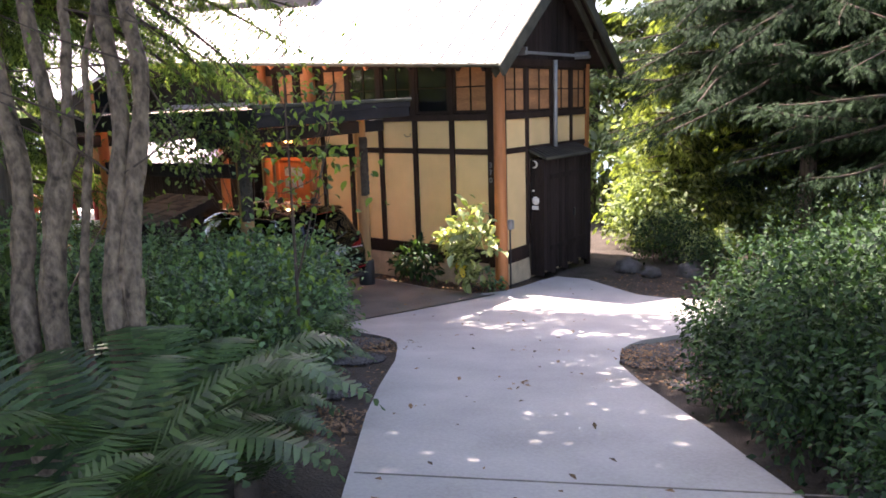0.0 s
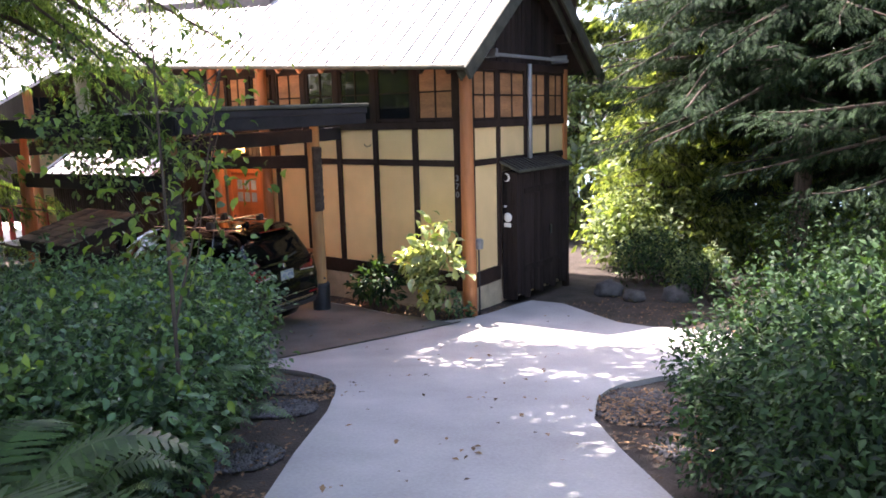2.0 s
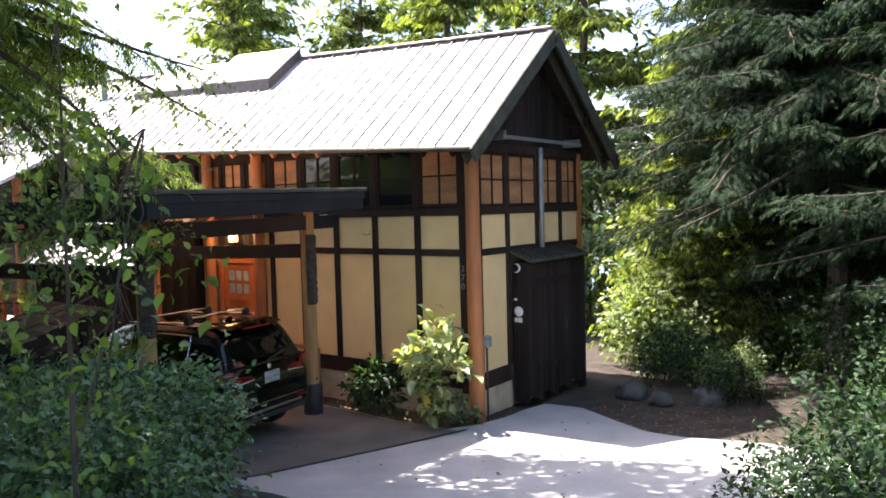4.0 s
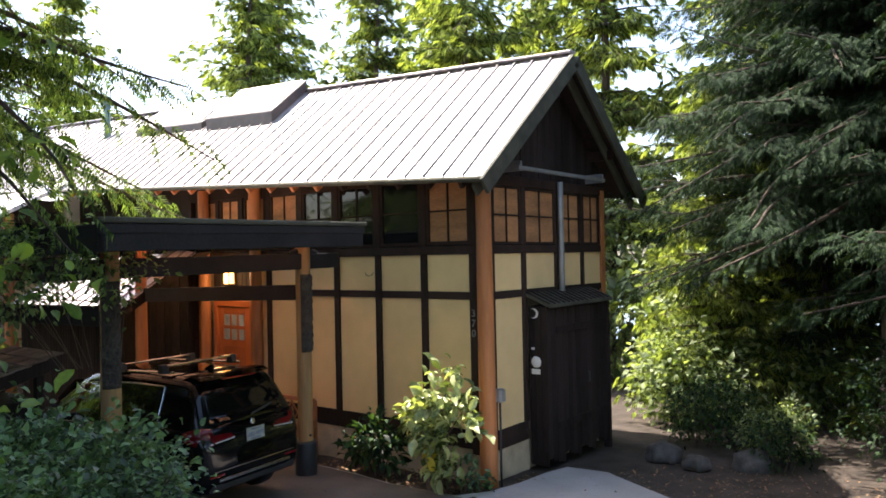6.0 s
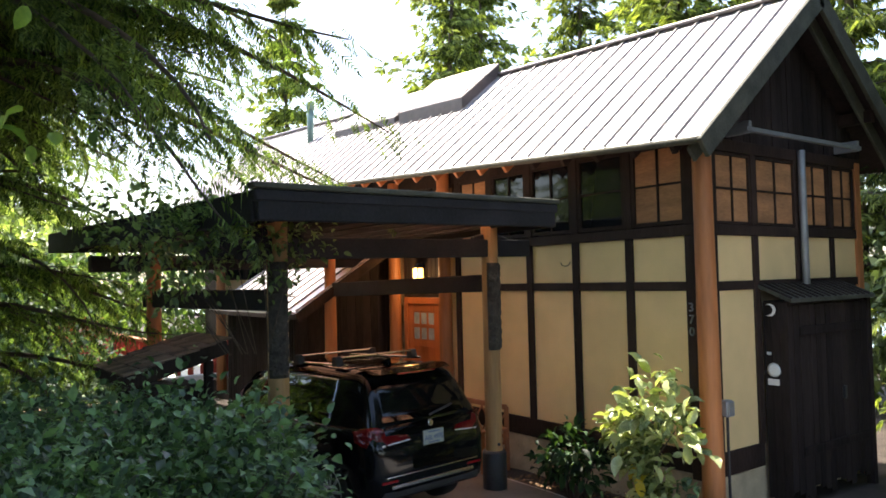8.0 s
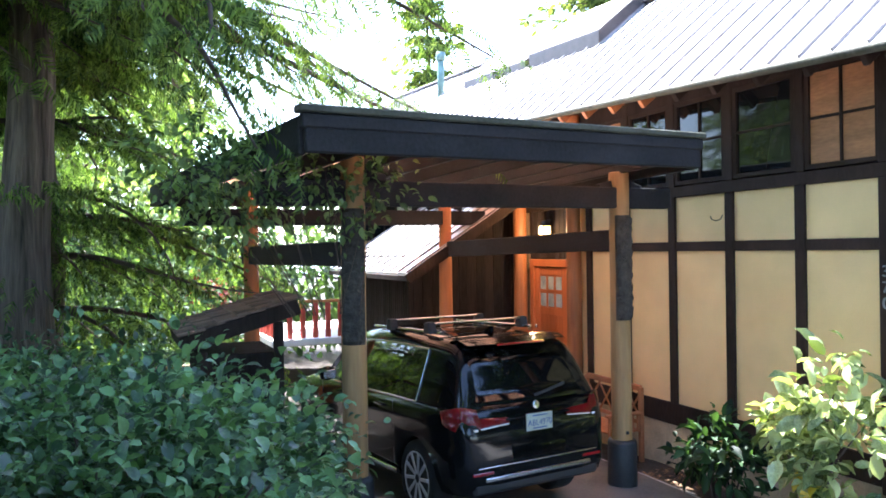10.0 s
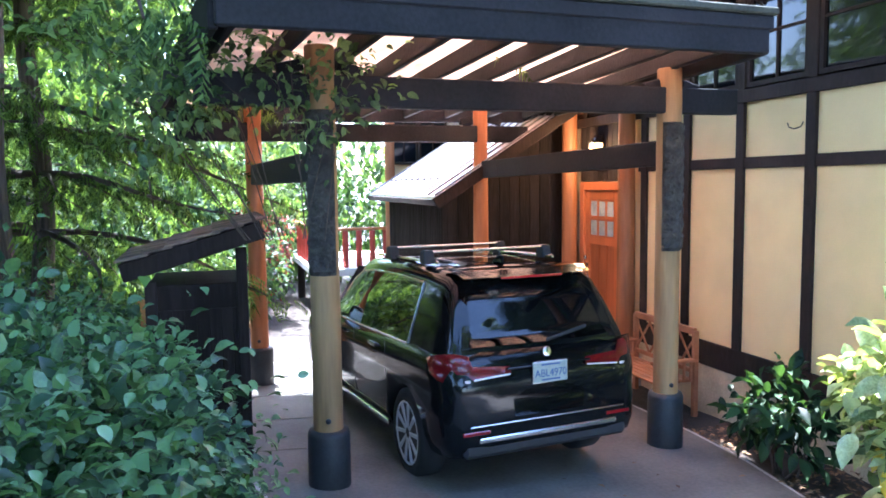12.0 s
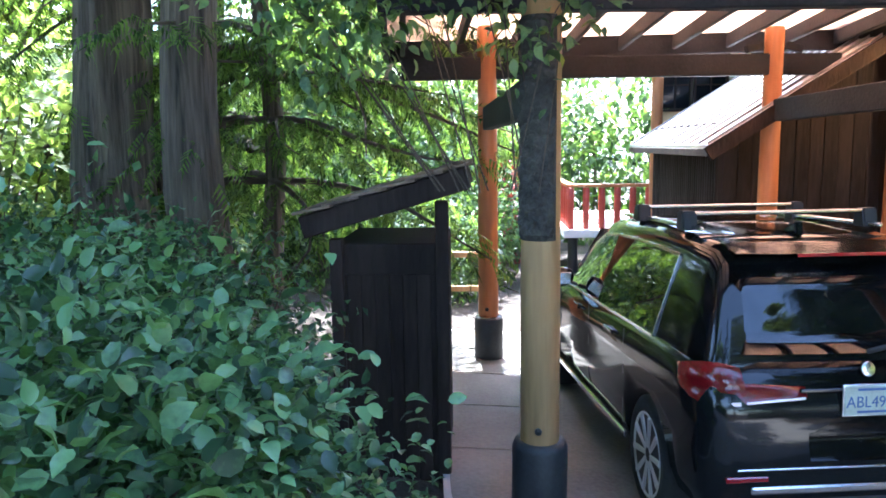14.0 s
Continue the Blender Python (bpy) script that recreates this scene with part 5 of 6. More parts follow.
def tubes(lines, n=6, ridge=0.0):
    """Tapered tubes along lists of (point, radius)."""
    V, F = [], []
    off = 0
    for line in lines:
        pts = np.array([p for p, r in line], dtype=float)
        rad = np.array([r for p, r in line])
        d = np.gradient(pts, axis=0)
        d = unit(d)
        ref = np.array([0.3, 0.2, 1.0]) if abs(d[0][2]) < 0.8 else np.array([1.0, 0.1, 0])
        sx = unit(np.cross(d, ref))
        sy = np.cross(d, sx)
        a = np.linspace(0, 2 * np.pi, n, endpoint=False)
        girth = np.ones((len(line), n))
        if ridge:
            g = np.random.default_rng(int(1000 * abs(pts[0][2])) + n)
            ph = np.cumsum(g.normal(0, 0.5, len(line)))
            base = g.normal(0, 1, n)
            girth = 1 + ridge * (base[None, :] + 0.5 * g.normal(0, 1, (len(line), n)) + 0.8 * np.sin(3 * a[None, :] + 0.3 * ph[:, None]))
        ring = pts[:, None, :] + (rad[:, None] * girth)[:, :, None] * (np.cos(a)[None, :, None] * sx[:, None, :] + np.sin(a)[None, :, None] * sy[:, None, :])
        m = len(line)
        V.append(ring.reshape(-1, 3))
        i = np.arange(m - 1)[:, None] * n
        k = np.arange(n)[None, :]
        q = np.stack([i + k, i + (k + 1) % n, i + n + (k + 1) % n, i + n + k], -1).reshape(-1, 4) + off
        F.append(q)
        off += m * n
    return np.concatenate(V), np.concatenate(F)


def conifer(name, label, at, H, spread, base, seed, spray=0.42, whorls=26, per=7, m_leaf=None, trunk_r=0.3, droop=0.5, step=0.30, bark=None, lean=(0, 0), sector=None, density=1.0, shape="spray"):
    """A conifer: tapered trunk, whorls of drooping limbs, side twigs, and flat sprays along them."""
    rng = np.random.default_rng(seed)
    tree = thing(name, label, "tree", at)
    m = 40
    tl = [(np.array([lean[0] * (i / m) * H + 0.05 * math.sin(i * 0.45 + seed), lean[1] * (i / m) * H + 0.05 * math.cos(i * 0.6 + seed), -0.4 + (H + 0.4) * i / m]), trunk_r * (1 + 0.3 * math.exp(-i / 2)) * (1 - 0.93 * i / m)) for i in range(m + 1)]
    v, f = tubes([tl], 44, 0.035)
    array_mesh("trunk", v, f, bark or M_CEDARBARK, tree, smooth=True)
    limbs, C, D = [], [], []
    for wi in range(whorls):
        t = (wi + rng.random()) / whorls
        z = base + (H - base) * t
        R = spread * (1 - t) ** 0.75 + 0.25
        for k in range(per):
            az = rng.random() * 6.283
            if sector and abs((az - sector[0] + math.pi) % (2 * math.pi) - math.pi) > sector[1]:
                continue
            L = R * (0.45 + 0.65 * rng.random())
            sag = droop * (0.55 + 0.9 * rng.random())
            up0 = 0.28 - droop * 0.3 + 0.25 * (rng.random() - 0.5)
            pts = []
            nseg = max(4, int(L / 0.4))
            for i in range(nseg + 1):
                u_ = i / nseg
                h = L * (up0 * u_ - sag * u_ * u_ + 0.12 * u_ ** 4)
                bend = 0.22 * math.sin(u_ * 3 + wi + 2 * k)
                pts.append(np.array([math.cos(az + bend) * L * u_ + lean[0] * z, math.sin(az + bend) * L * u_ + lean[1] * z, z + h]))
            r0 = 0.012 + 0.012 * L
            limbs.append([(p, r0 * (1 - 0.85 * i / nseg)) for i, p in enumerate(pts)])
            pts = np.array(pts)
            cum = np.linspace(0.12, 1.0, max(3, int(L / step * density)))
            for u_ in cum:
                x_ = u_ * nseg
                i0 = min(int(x_), nseg - 1)
                p = pts[i0] + (pts[i0 + 1] - pts[i0]) * (x_ - i0)
                d = unit(pts[i0 + 1] - pts[i0])
                sidev = unit(np.cross(d, [0, 0, 1.0]))
                tw = (0.25 + 0.55 * (1 - u_)) * min(1.0, L * 0.45)
                for sg in (-1, 1):
                    steps = max(1, int(tw / 0.22 * density))
                    for j in range(steps + 1):
                        q = p + sidev * sg * tw * j / (steps + 0.01) * 0.9 + d * tw * 0.5 * j / (steps + 0.01) - np.array([0, 0, 0.35 * droop * tw * (j / (steps + 0.01)) ** 2])
                        C.append(q + rng.normal(0, 0.05, 3))
                        D.append(d * 0.7 + sidev * sg * (0.3 + 0.6 * rng.random()) - np.array([0, 0, 0.25 + droop * 0.6 * rng.random()]) + rng.normal(0, 0.15, 3))
    v, f = tubes(limbs, 5)
    array_mesh("branch_tangle", v, f, M_TWIG, tree, smooth=True)["kind"] = "stuff"
    v, f = leaf_cloud(np.array(C), np.array(D), spray, rng, shape, droop * 0.5)
    array_mesh("crown", v, f, m_leaf or M_CEDAR, tree)
    return tree


def lobes(rng, n, blobs):
    """Points in the outer shells of overlapping lobes (x, y, z, rx, ry, rz), with outward ways."""
    b = np.array(blobs)
    w = b[:, 3] * b[:, 4] + b[:, 4] * b[:, 5]
    pick = rng.choice(len(b), n, p=w / w.sum())
    d = unit(rng.normal(0, 1, (n, 3)))
    r = 1 - 0.45 * rng.random(n) ** 1.8 + 0.10 * rng.normal(0, 1, n)
    p = b[pick, :3] + d * r[:, None] * b[pick, 3:]
    return p, d


def shrub(name, label, at, blobs, n, size, m_leaf, seed, shape="leaf", wide=0.5, stems=14, category="shrub", clump=0.12, twig=None, thin=1.0):
    """A shrub: stems rising from its foot and leaves in uneven clumps over its lobes."""
    rng = np.random.default_rng(seed)
    ob = thing(name, label, category, at)
    k = max(1, n // 7)
    p, d = lobes(rng, k, blobs)
    keep = p[:, 2] > 0.02
    p, d = p[keep], d[keep]
    c = np.repeat(p, 7, axis=0) + rng.normal(0, clump, (len(p) * 7, 3))
    h = np.repeat(d, 7, axis=0) * 0.8 + rng.normal(0, 0.55, (len(p) * 7, 3)) + np.array([0, 0, -0.15])
    v, f = leaf_cloud(c, h, size, rng, shape, 0.15, wide)
    lines = []
    for i in range(stems):
        j = rng.integers(0, len(p))
        q = p[j]
        foot = np.array([q[0] * 0.25 + rng.normal(0, 0.08), q[1] * 0.25 + rng.normal(0, 0.08), -0.15])
        mid = (foot + q) / 2 + np.array([0, 0, 0.2 * q[2]]) + rng.normal(0, 0.06, 3)
        lines.append([(p_, r_ * thin) for p_, r_ in ((foot, 0.014), (foot * 0.5 + mid * 0.5, 0.012), (mid, 0.010), (mid * 0.5 + q * 0.5, 0.008), (q, 0.004))])
    tv, tf = tubes(lines, 5)
    array_mesh("stem_tangle", tv, tf, twig or M_TWIG, ob, smooth=True)["kind"] = "stuff"
    array_mesh("foliage", v, f, m_leaf, ob)["kind"] = "stuff"
    return ob


def mass(name, label, x, y, r, top, n, size, m_leaf, seed, shape="leaf", wide=0.5, squash=1.0, clump=0.12, stems=14):
    g = float(land(x, y))
    h = top - g
    rng = np.random.default_rng(seed + 900)
    blobs = [(0, 0, h * 0.45, r, r * squash, h * 0.55)]
    for i in range(5):
        a = i * 1.257 + rng.random()
        blobs.append((math.cos(a) * r * 0.6, math.sin(a) * r * 0.6 * squash, h * (0.3 + 0.45 * rng.random()), r * 0.5, r * 0.5, h * 0.32))
    return shrub(name, label, (x, y, g), blobs, n, size, m_leaf, seed, shape, wide, stems, clump=clump)


HEDGE = "dense dark green hedge shrub arching over the drive edge"
for x, y, r, top, n, s in ((6.75, -4.75, 1.05, 1.95, 9000, 1), (7.35, -5.75, 1.15, 2.45, 11000, 2), (8.1, -6.75, 1.2, 2.65, 11000, 3), (9.0, -8.0, 1.25, 2.85, 10000, 4), (9.9, -9.4, 1.3, 3.1, 9000, 5), (8.9, -5.3, 1.5, 3.0, 8000, 6),
                         (10.3, -7.2, 1.5, 3.3, 6000, 7), (11.2, -10.6, 1.4, 3.6, 6000, 8), (6.95, -6.3, 0.75, 1.7, 4500, 9), (7.8, -7.5, 0.8, 2.05, 4500, 10), (8.75, -8.8, 0.85, 2.35, 4500, 15)):
    mass("hedge_shrub", HEDGE, x, y, r, top, int(n * 1.4), 0.062, M_HEDGE, s, clump=0.09)
for x, y, r, top, n, s in ((1.9, 4.7, 0.8, 0.95, 2600, 11), (5.6, 4.2, 1.3, 1.8, 4200, 12), (6.9, 2.0, 1.2, 1.9, 4200, 13), (3.4, 3.4, 0.5, 0.5, 900, 14)):
    mass("understorey_shrub", "dark green understorey shrub below the firs", x, y, r, top, n, 0.09, M_HEDGE, s)
SAL = "leafy green salal shrub in the bed beside the drive"
for x, y, r, top, n, s, sz in ((-0.55, -6.05, 0.62, 1.5, 3800, 21, 0.09), (0.15, -6.5, 0.85, 2.0, 5200, 22, 0.11), (1.0, -7.05, 0.95, 2.0, 5200, 23, 0.10), (2.0, -8.2, 0.95, 2.15, 5200, 24, 0.10), (-0.9, -7.2, 1.1, 2.08, 4600, 25, 0.11), (0.3, -8.2, 1.2, 2.2, 4200, 26, 0.11),
                             (2.75, -9.15, 0.8, 2.0, 4200, 27, 0.11), (-2.3, -7.0, 0.85, 1.68, 3400, 28, 0.10), (1.6, -9.6, 1.2, 2.5, 4200, 29, 0.10), (3.1, -9.1, 0.55, 1.75, 1800, 30, 0.13), (-3.3, -8.4, 1.2, 1.9, 3500, 31, 0.11), (-0.6, -9.8, 1.5, 2.6, 4000, 32, 0.12), (0.75, -6.35, 0.55, 1.85, 900, 33, 0.145)):
    mass("salal_shrub", SAL, x, y, r, top, int(n * 1.9), sz * 0.62, M_SALAL, s, "oval" if s in (21, 22, 23, 27, 30, 33) else "leaf", 0.62, clump=0.10)


def fern_mesh(rng, fronds, length):
    """Arching fronds, each with a rib and paired pinnae."""
    V, F, off = [], [], 0
    for k in range(fronds):
        az = 2 * math.pi * (k + 0.6 * rng.random()) / fronds
        L = length * (0.75 + 0.45 * rng.random())
        rise = 0.95 + 0.5 * rng.random()
        n = 30
        u = np.linspace(0, 1, n)
        rad = L * (0.95 * u - 0.12 * u * u)
        z = L * (rise * u * 1.35 - (0.42 + 0.62 * rise) * u * u)
        ax = np.stack([np.cos(az) * rad, np.sin(az) * rad, z], 1)
        side = np.array([-math.sin(az), math.cos(az), 0])
        tang = unit(np.gradient(ax, axis=0))
        nor = np.cross(side[None], tang)
        for i in range(3, n):
            pl = L * 0.17 * math.sin(math.pi * min(0.98, (u[i] * 0.93 + 0.05)) ** 0.8) + 0.008
            wd = L / n * 0.40
            for sg in (-1, 1):
                tip = ax[i] + side * sg * pl + tang[i] * pl * 0.25 - nor[i] * pl * 0.10 * (1 if nor[i][2] > 0 else -1) + rng.normal(0, 0.004, 3)
                V += [ax[i] - tang[i] * wd, ax[i] + tang[i] * wd, ax[i] * 0.4 + tip * 0.6 + tang[i] * wd * 0.9, tip]
                F += [(off, off + 1, off + 2), (off, off + 2, off + 3)]
                off += 4
        for i in range(n - 1):
            V += [ax[i] - side * 0.004, ax[i] + side * 0.004, ax[i + 1]]
            F.append((off, off + 1, off + 2))
            off += 3
    return np.array(V), np.array(F)


def fern(x, y, length, seed, z=None, fronds=14):
    rng = np.random.default_rng(seed)
    ob = thing("sword_fern", "green sword fern with long arching fronds", "fern", (x, y, (float(land(x, y)) if z is None else z)))
    v, f = fern_mesh(rng, fronds, length)
    array_mesh("foliage", v, f, M_FERN, ob)["kind"] = "stuff"
    cv = lathe_bm([(0.10, -0.1), (0.09, 0.05), (0.04, 0.10), (0.0, 0.11)], 10)
    part("crown_base", cv, M_TWIG, ob)
    return ob


for i, (x, y, L) in enumerate(((4.55, -10.9, 1.5), (4.05, -10.2, 1.1), (4.95, -11.6, 1.35), (3.5, -9.5, 0.85), (3.15, -8.65, 0.9), (5.4, -12.3, 1.1), (4.62, -10.35, 0.9), (2.5, -7.75, 0.75), (3.6, -10.4, 0.9), (5.9, -13.0, 0.9), (1.15, -6.25, 0.5))):
    fern(x, y, L, 40 + i)

# rhododendron in front of the house, with a darker young one beside it
g0 = float(land(-0.5, -0.75))
rh = shrub("rhododendron", "rhododendron bush with large leaves, paled in colour for sun glare, and a few yellow ones", (-0.42, -0.85, g0 + 0.05),
           [(0.18, 0, 1.28, 0.36, 0.28, 0.20), (0.66, -0.05, 1.08, 0.30, 0.26, 0.18), (-0.20, 0.02, 1.02, 0.28, 0.26, 0.18), (0.22, -0.1, 0.78, 0.26, 0.26, 0.20), (0.24, 0.05, 1.68, 0.14, 0.12, 0.10), (0.30, -0.05, 0.45, 0.16, 0.2, 0.16)], 560, 0.19, M_RHODO_SUN, 61, "oval", 0.50, 12, clump=0.09)
rngy = np.random.default_rng(9)
yc = np.array([(0.12, -0.25, 0.62), (0.22, -0.32, 0.55), (0.16, -0.3, 0.70), (0.28, -0.28, 0.66), (-0.06, -0.3, 0.9), (0.33, -0.2, 0.6)])
yv, yf = leaf_cloud(yc, rngy.normal(0, 0.4, (6, 3)) + np.array([0, -0.3, -0.6]), 0.19, rngy, "oval", 0.1, 0.5)
array_mesh("yellowing_foliage", yv, yf, M_YELLOW, rh, "yellowing leaves")
shrub("rhododendron", "young dark green rhododendron at the foot of the wall", (-1.75, -0.62, float(land(-1.75, -0.6))),
      [(0, 0, 0.62, 0.40, 0.30, 0.36), (0.3, -0.1, 0.45, 0.3, 0.26, 0.28), (-0.3, 0.0, 0.45, 0.28, 0.25, 0.28)], 330, 0.17, M_HEDGE, 62, "oval", 0.45, 8, clump=0.07)
shrub("rhododendron", "young dark green rhododendron at the foot of the wall", (0.05, -0.62, float(land(0, -0.6))),
      [(0, 0, 0.25, 0.35, 0.22, 0.25)], 110, 0.12, M_SALAL, 63, "oval", 0.45, 5, clump=0.06)

# climbing twigs on the front carport post
shrub("post_climber", "thin leafy climber hanging about the top of the log post", (P2[0] + 0.1, P2[1] - 0.15, 2.2),
      [(0.1, -0.1, 1.25, 0.35, 0.5, 0.35), (0.15, -0.65, 1.15, 0.3, 0.5, 0.35), (0.1, 0.3, 1.05, 0.25, 0.3, 0.22), (0.1, -1.0, 0.9, 0.3, 0.4, 0.5), (0.0, -1.4, 1.2, 0.35, 0.45, 0.5), (0.05, 0.1, 0.75, 0.22, 0.24, 0.3)], 1500, 0.082, M_CLIMB, 64, "oval", 0.55, 14, "climber", 0.10, thin=0.4)


def leafy_tree(name, label, at, stems, crown, n, size, m_leaf, bark, seed, shape="leaf", wide=0.55, limbs=26, limb_r=0.010):
    """stems: lists of (offset, radius); crown: lobes of leaves on twigs."""
    rng = np.random.default_rng(seed)
    ob = thing(name, label, "tree", at)
    for s in stems:
        pts = np.array([p for p, r in s], dtype=float)
        rad = np.array([r for p, r in s])
        u = np.linspace(0, len(s) - 1, 6 * (len(s) - 1) + 1)
        line = []
        for q in u:
            p = np.array([np.interp(q, range(len(s)), pts[:, k]) for k in range(3)])
            line.append((p + np.array([math.sin(q * 2.1 + seed), math.cos(q * 1.7 + seed), 0]) * min(0.05, 0.4 * float(rad[0])), float(np.interp(q, range(len(s)), rad)) * (1 + 0.10 * math.sin(q * 7) + 0.06 * math.sin(q * 17 + seed))))
        v, f = tubes([line], 20, 0.03)
        array_mesh("trunk", v, f, bark, ob, smooth=True)
    p, d = lobes(rng, max(1, n // 6), crown)
    c = np.repeat(p, 6, axis=0) + rng.normal(0, 0.16, (len(p) * 6, 3))
    h = np.repeat(d, 6, axis=0) * 0.5 + rng.normal(0, 0.6, (len(p) * 6, 3)) + np.array([0, 0, -0.3])
    v, f = leaf_cloud(c, h, size, rng, shape, 0.2, wide)
    lines = []
    for j in rng.choice(len(p), min(len(p), limbs), replace=False):
        s = stems[rng.integers(0, len(stems))]
        k = rng.integers(1, len(s))
        a = np.array(s[k][0], dtype=float)
        if np.linalg.norm(p[j] - a) > 1.8 * limb_r / 0.010:
            continue
        lines.append([(a, limb_r), ((a + p[j]) / 2 + rng.normal(0, 0.06, 3), limb_r * 0.6), (p[j], limb_r * 0.25)])
    tv, tf = tubes(lines, 5)
    array_mesh("branch_tangle", tv, tf, M_TWIG, ob, smooth=True)["kind"] = "stuff"
    array_mesh("crown", v, f, m_leaf, ob)
    return ob


# many-stemmed tree at the start of the walk
gz = float(land(3.3, -10.5))
leafy_tree("vine_maple", "old many-stemmed maple with flaking grey-brown bark and a wide crown", (3.3, -10.5, gz),
           [[((-0.25, -0.35, -0.3), 0.099), ((-0.33, -0.31, 1.1), 0.083), ((-0.47, -0.25, 1.7), 0.076), ((-0.58, -0.2, 2.3), 0.066), ((-1.1, -0.1, 4.5), 0.046), ((-1.8, 0.5, 7.5), 0.020)],
            [((-0.12, -0.2, -0.3), 0.106), ((-0.21, -0.16, 1.2), 0.086), ((-0.25, -0.08, 1.95), 0.089), ((-0.40, -0.02, 2.45), 0.056), ((-0.56, 0.08, 3.3), 0.050), ((-1.2, 0.5, 7.0), 0.020)],
            [((-0.27, -0.06, 1.95), 0.059), ((-0.23, 0.09, 2.3), 0.046), ((-0.34, 0.15, 2.9), 0.036), ((-0.43, 0.2, 3.3), 0.033), ((0.4, 0.9, 6.5), 0.013)],
            [((0.02, -0.1, -0.3), 0.040), ((-0.06, -0.05, 1.2), 0.033), ((-0.14, 0.1, 2.1), 0.030), ((-0.18, 0.17, 2.5), 0.026), ((-0.22, 0.25, 2.9), 0.023), ((-0.1, 0.8, 5.0), 0.013)],
            [((0.22, 0.05, -0.3), 0.092), ((0.15, 0.09, 1.2), 0.076), ((0.04, 0.23, 2.1), 0.066), ((-0.05, 0.31, 2.7), 0.059), ((-0.14, 0.39, 3.3), 0.053), ((-0.5, 1.4, 7.0), 0.020)],
            [((0.30, 0.15, -0.3), 0.079), ((0.21, 0.19, 1.4), 0.069), ((0.13, 0.35, 2.3), 0.063), ((0.06, 0.44, 2.9), 0.056), ((0.0, 0.49, 3.3), 0.053), ((0.6, 1.2, 7.0), 0.020)],
            [((0.32, 0.1, -0.2), 0.033), ((0.30, 0.11, 0.8), 0.028), ((0.27, 0.15, 1.1), 0.023), ((0.23, 0.2, 1.4), 0.020)]],
           [(0.4, 0.6, 2.7, 0.6, 0.6, 0.5), (-0.3, 1.1, 2.7, 0.8, 0.8, 0.6), (-0.9, 0.0, 3.1, 1.0, 1.0, 0.8), (-0.1, 2.0, 2.9, 0.8, 0.8, 0.5), (0.7, 0.5, 1.7, 0.35, 0.35, 0.5)], 520, 0.06, M_MAPLE, M_BARK, 71)
# unseen high maple crown, added over the drive to shade and dapple it
gz = float(land(-1.2, -10.4))
leafy_tree("bigleaf_maple", "unseen tall maple, its broad crown added over the drive to dapple the light", (-1.4, -10.6, gz),
           [[((0, 0, -0.4), 0.30), ((0.1, 0.1, 3.0), 0.24), ((0.4, 0.5, 6.0), 0.18), ((2.5, 2.5, 8.5), 0.08)], [((0.2, 0.2, 4.0), 0.14), ((-0.6, 3.0, 7.4), 0.09), ((-0.8, 5.5, 8.4), 0.04)],
            [((0.3, 0.3, 5.0), 0.12), ((3.2, 0.2, 7.4), 0.08), ((6.0, -1.0, 8.4), 0.04)]],
           [(1.0, 0.0, 8.3, 2.2, 2.2, 1.2), (4.2, -0.8, 8.2, 2.2, 2.2, 1.1), (6.2, -3.0, 8.4, 2.0, 2.0, 1.0), (3.2, 2.4, 8.2, 1.9, 1.9, 1.0), (0.2, 3.0, 8.3, 1.8, 1.8, 1.0), (-1.6, 5.2, 8.0, 1.5, 1.3, 0.7), (1.2, 5.0, 8.2, 1.4, 1.2, 0.6), (2.2, -3.0, 8.4, 2.2, 2.2, 1.0), (5.6, 1.0, 8.4, 1.8, 1.8, 0.9), (4.0, -5.2, 8.6, 2.4, 2.0, 1.0), (7.4, -0.6, 8.8, 1.6, 1.6, 0.8), (-2.2, 2.0, 8.2, 1.8, 1.8, 0.9), (-0.2, 5.6, 8.0, 1.6, 1.0, 0.7), (-0.7, 7.7, 8.0, 1.3, 0.9, 0.5), (-2.4, 7.2, 8.1, 1.0, 0.9, 0.5), (6.2, -0.8, 7.7, 2.0, 1.8, 0.8), (7.2, -2.4, 7.9, 1.8, 1.8, 0.8), (5.0, -2.2, 7.6, 1.8, 1.8, 0.8), (4.6, 1.3, 7.8, 1.9, 1.7, 0.8), (0.6, 8.0, 8.2, 1.3, 1.0, 0.5), (1.8, 6.4, 8.2, 1.2, 1.2, 0.5)],
           66000, 0.22, M_MAPLE, M_BARK, 73, limbs=60, limb_r=0.03)
# second unseen crown, added to keep sky light off the hedge
gz = float(land(12.2, -7.5))
leafy_tree("bigleaf_maple", "unseen tall maple behind the hedge, added to shade it", (12.4, -7.4, gz),
           [[((0, 0, -0.4), 0.28), ((-0.1, 0.1, 3.0), 0.22), ((-0.5, 0.3, 6.0), 0.16), ((-2.5, 0.5, 7.8), 0.07)], [((-0.2, 0.2, 4.0), 0.13), ((-0.8, 3.0, 6.8), 0.08), ((-1.5, 4.5, 7.6), 0.04)]],
           [(-1.0, 0.0, 6.8, 2.2, 2.2, 1.2), (-3.6, -0.6, 7.0, 2.0, 2.0, 1.0), (-3.2, 2.4, 6.8, 2.0, 2.0, 1.0), (-1.4, 3.8, 6.6, 2.0, 2.0, 1.1), (-1.6, -3.2, 7.0, 2.2, 2.0, 1.0), (1.2, 1.8, 5.6, 1.8, 2.2, 1.6), (0.8, -2.0, 5.8, 1.8, 2.2, 1.6)],
           15000, 0.24, M_MAPLE, M_BARK, 74, limbs=50, limb_r=0.03)
gz = float(land(3.3, -8.6))
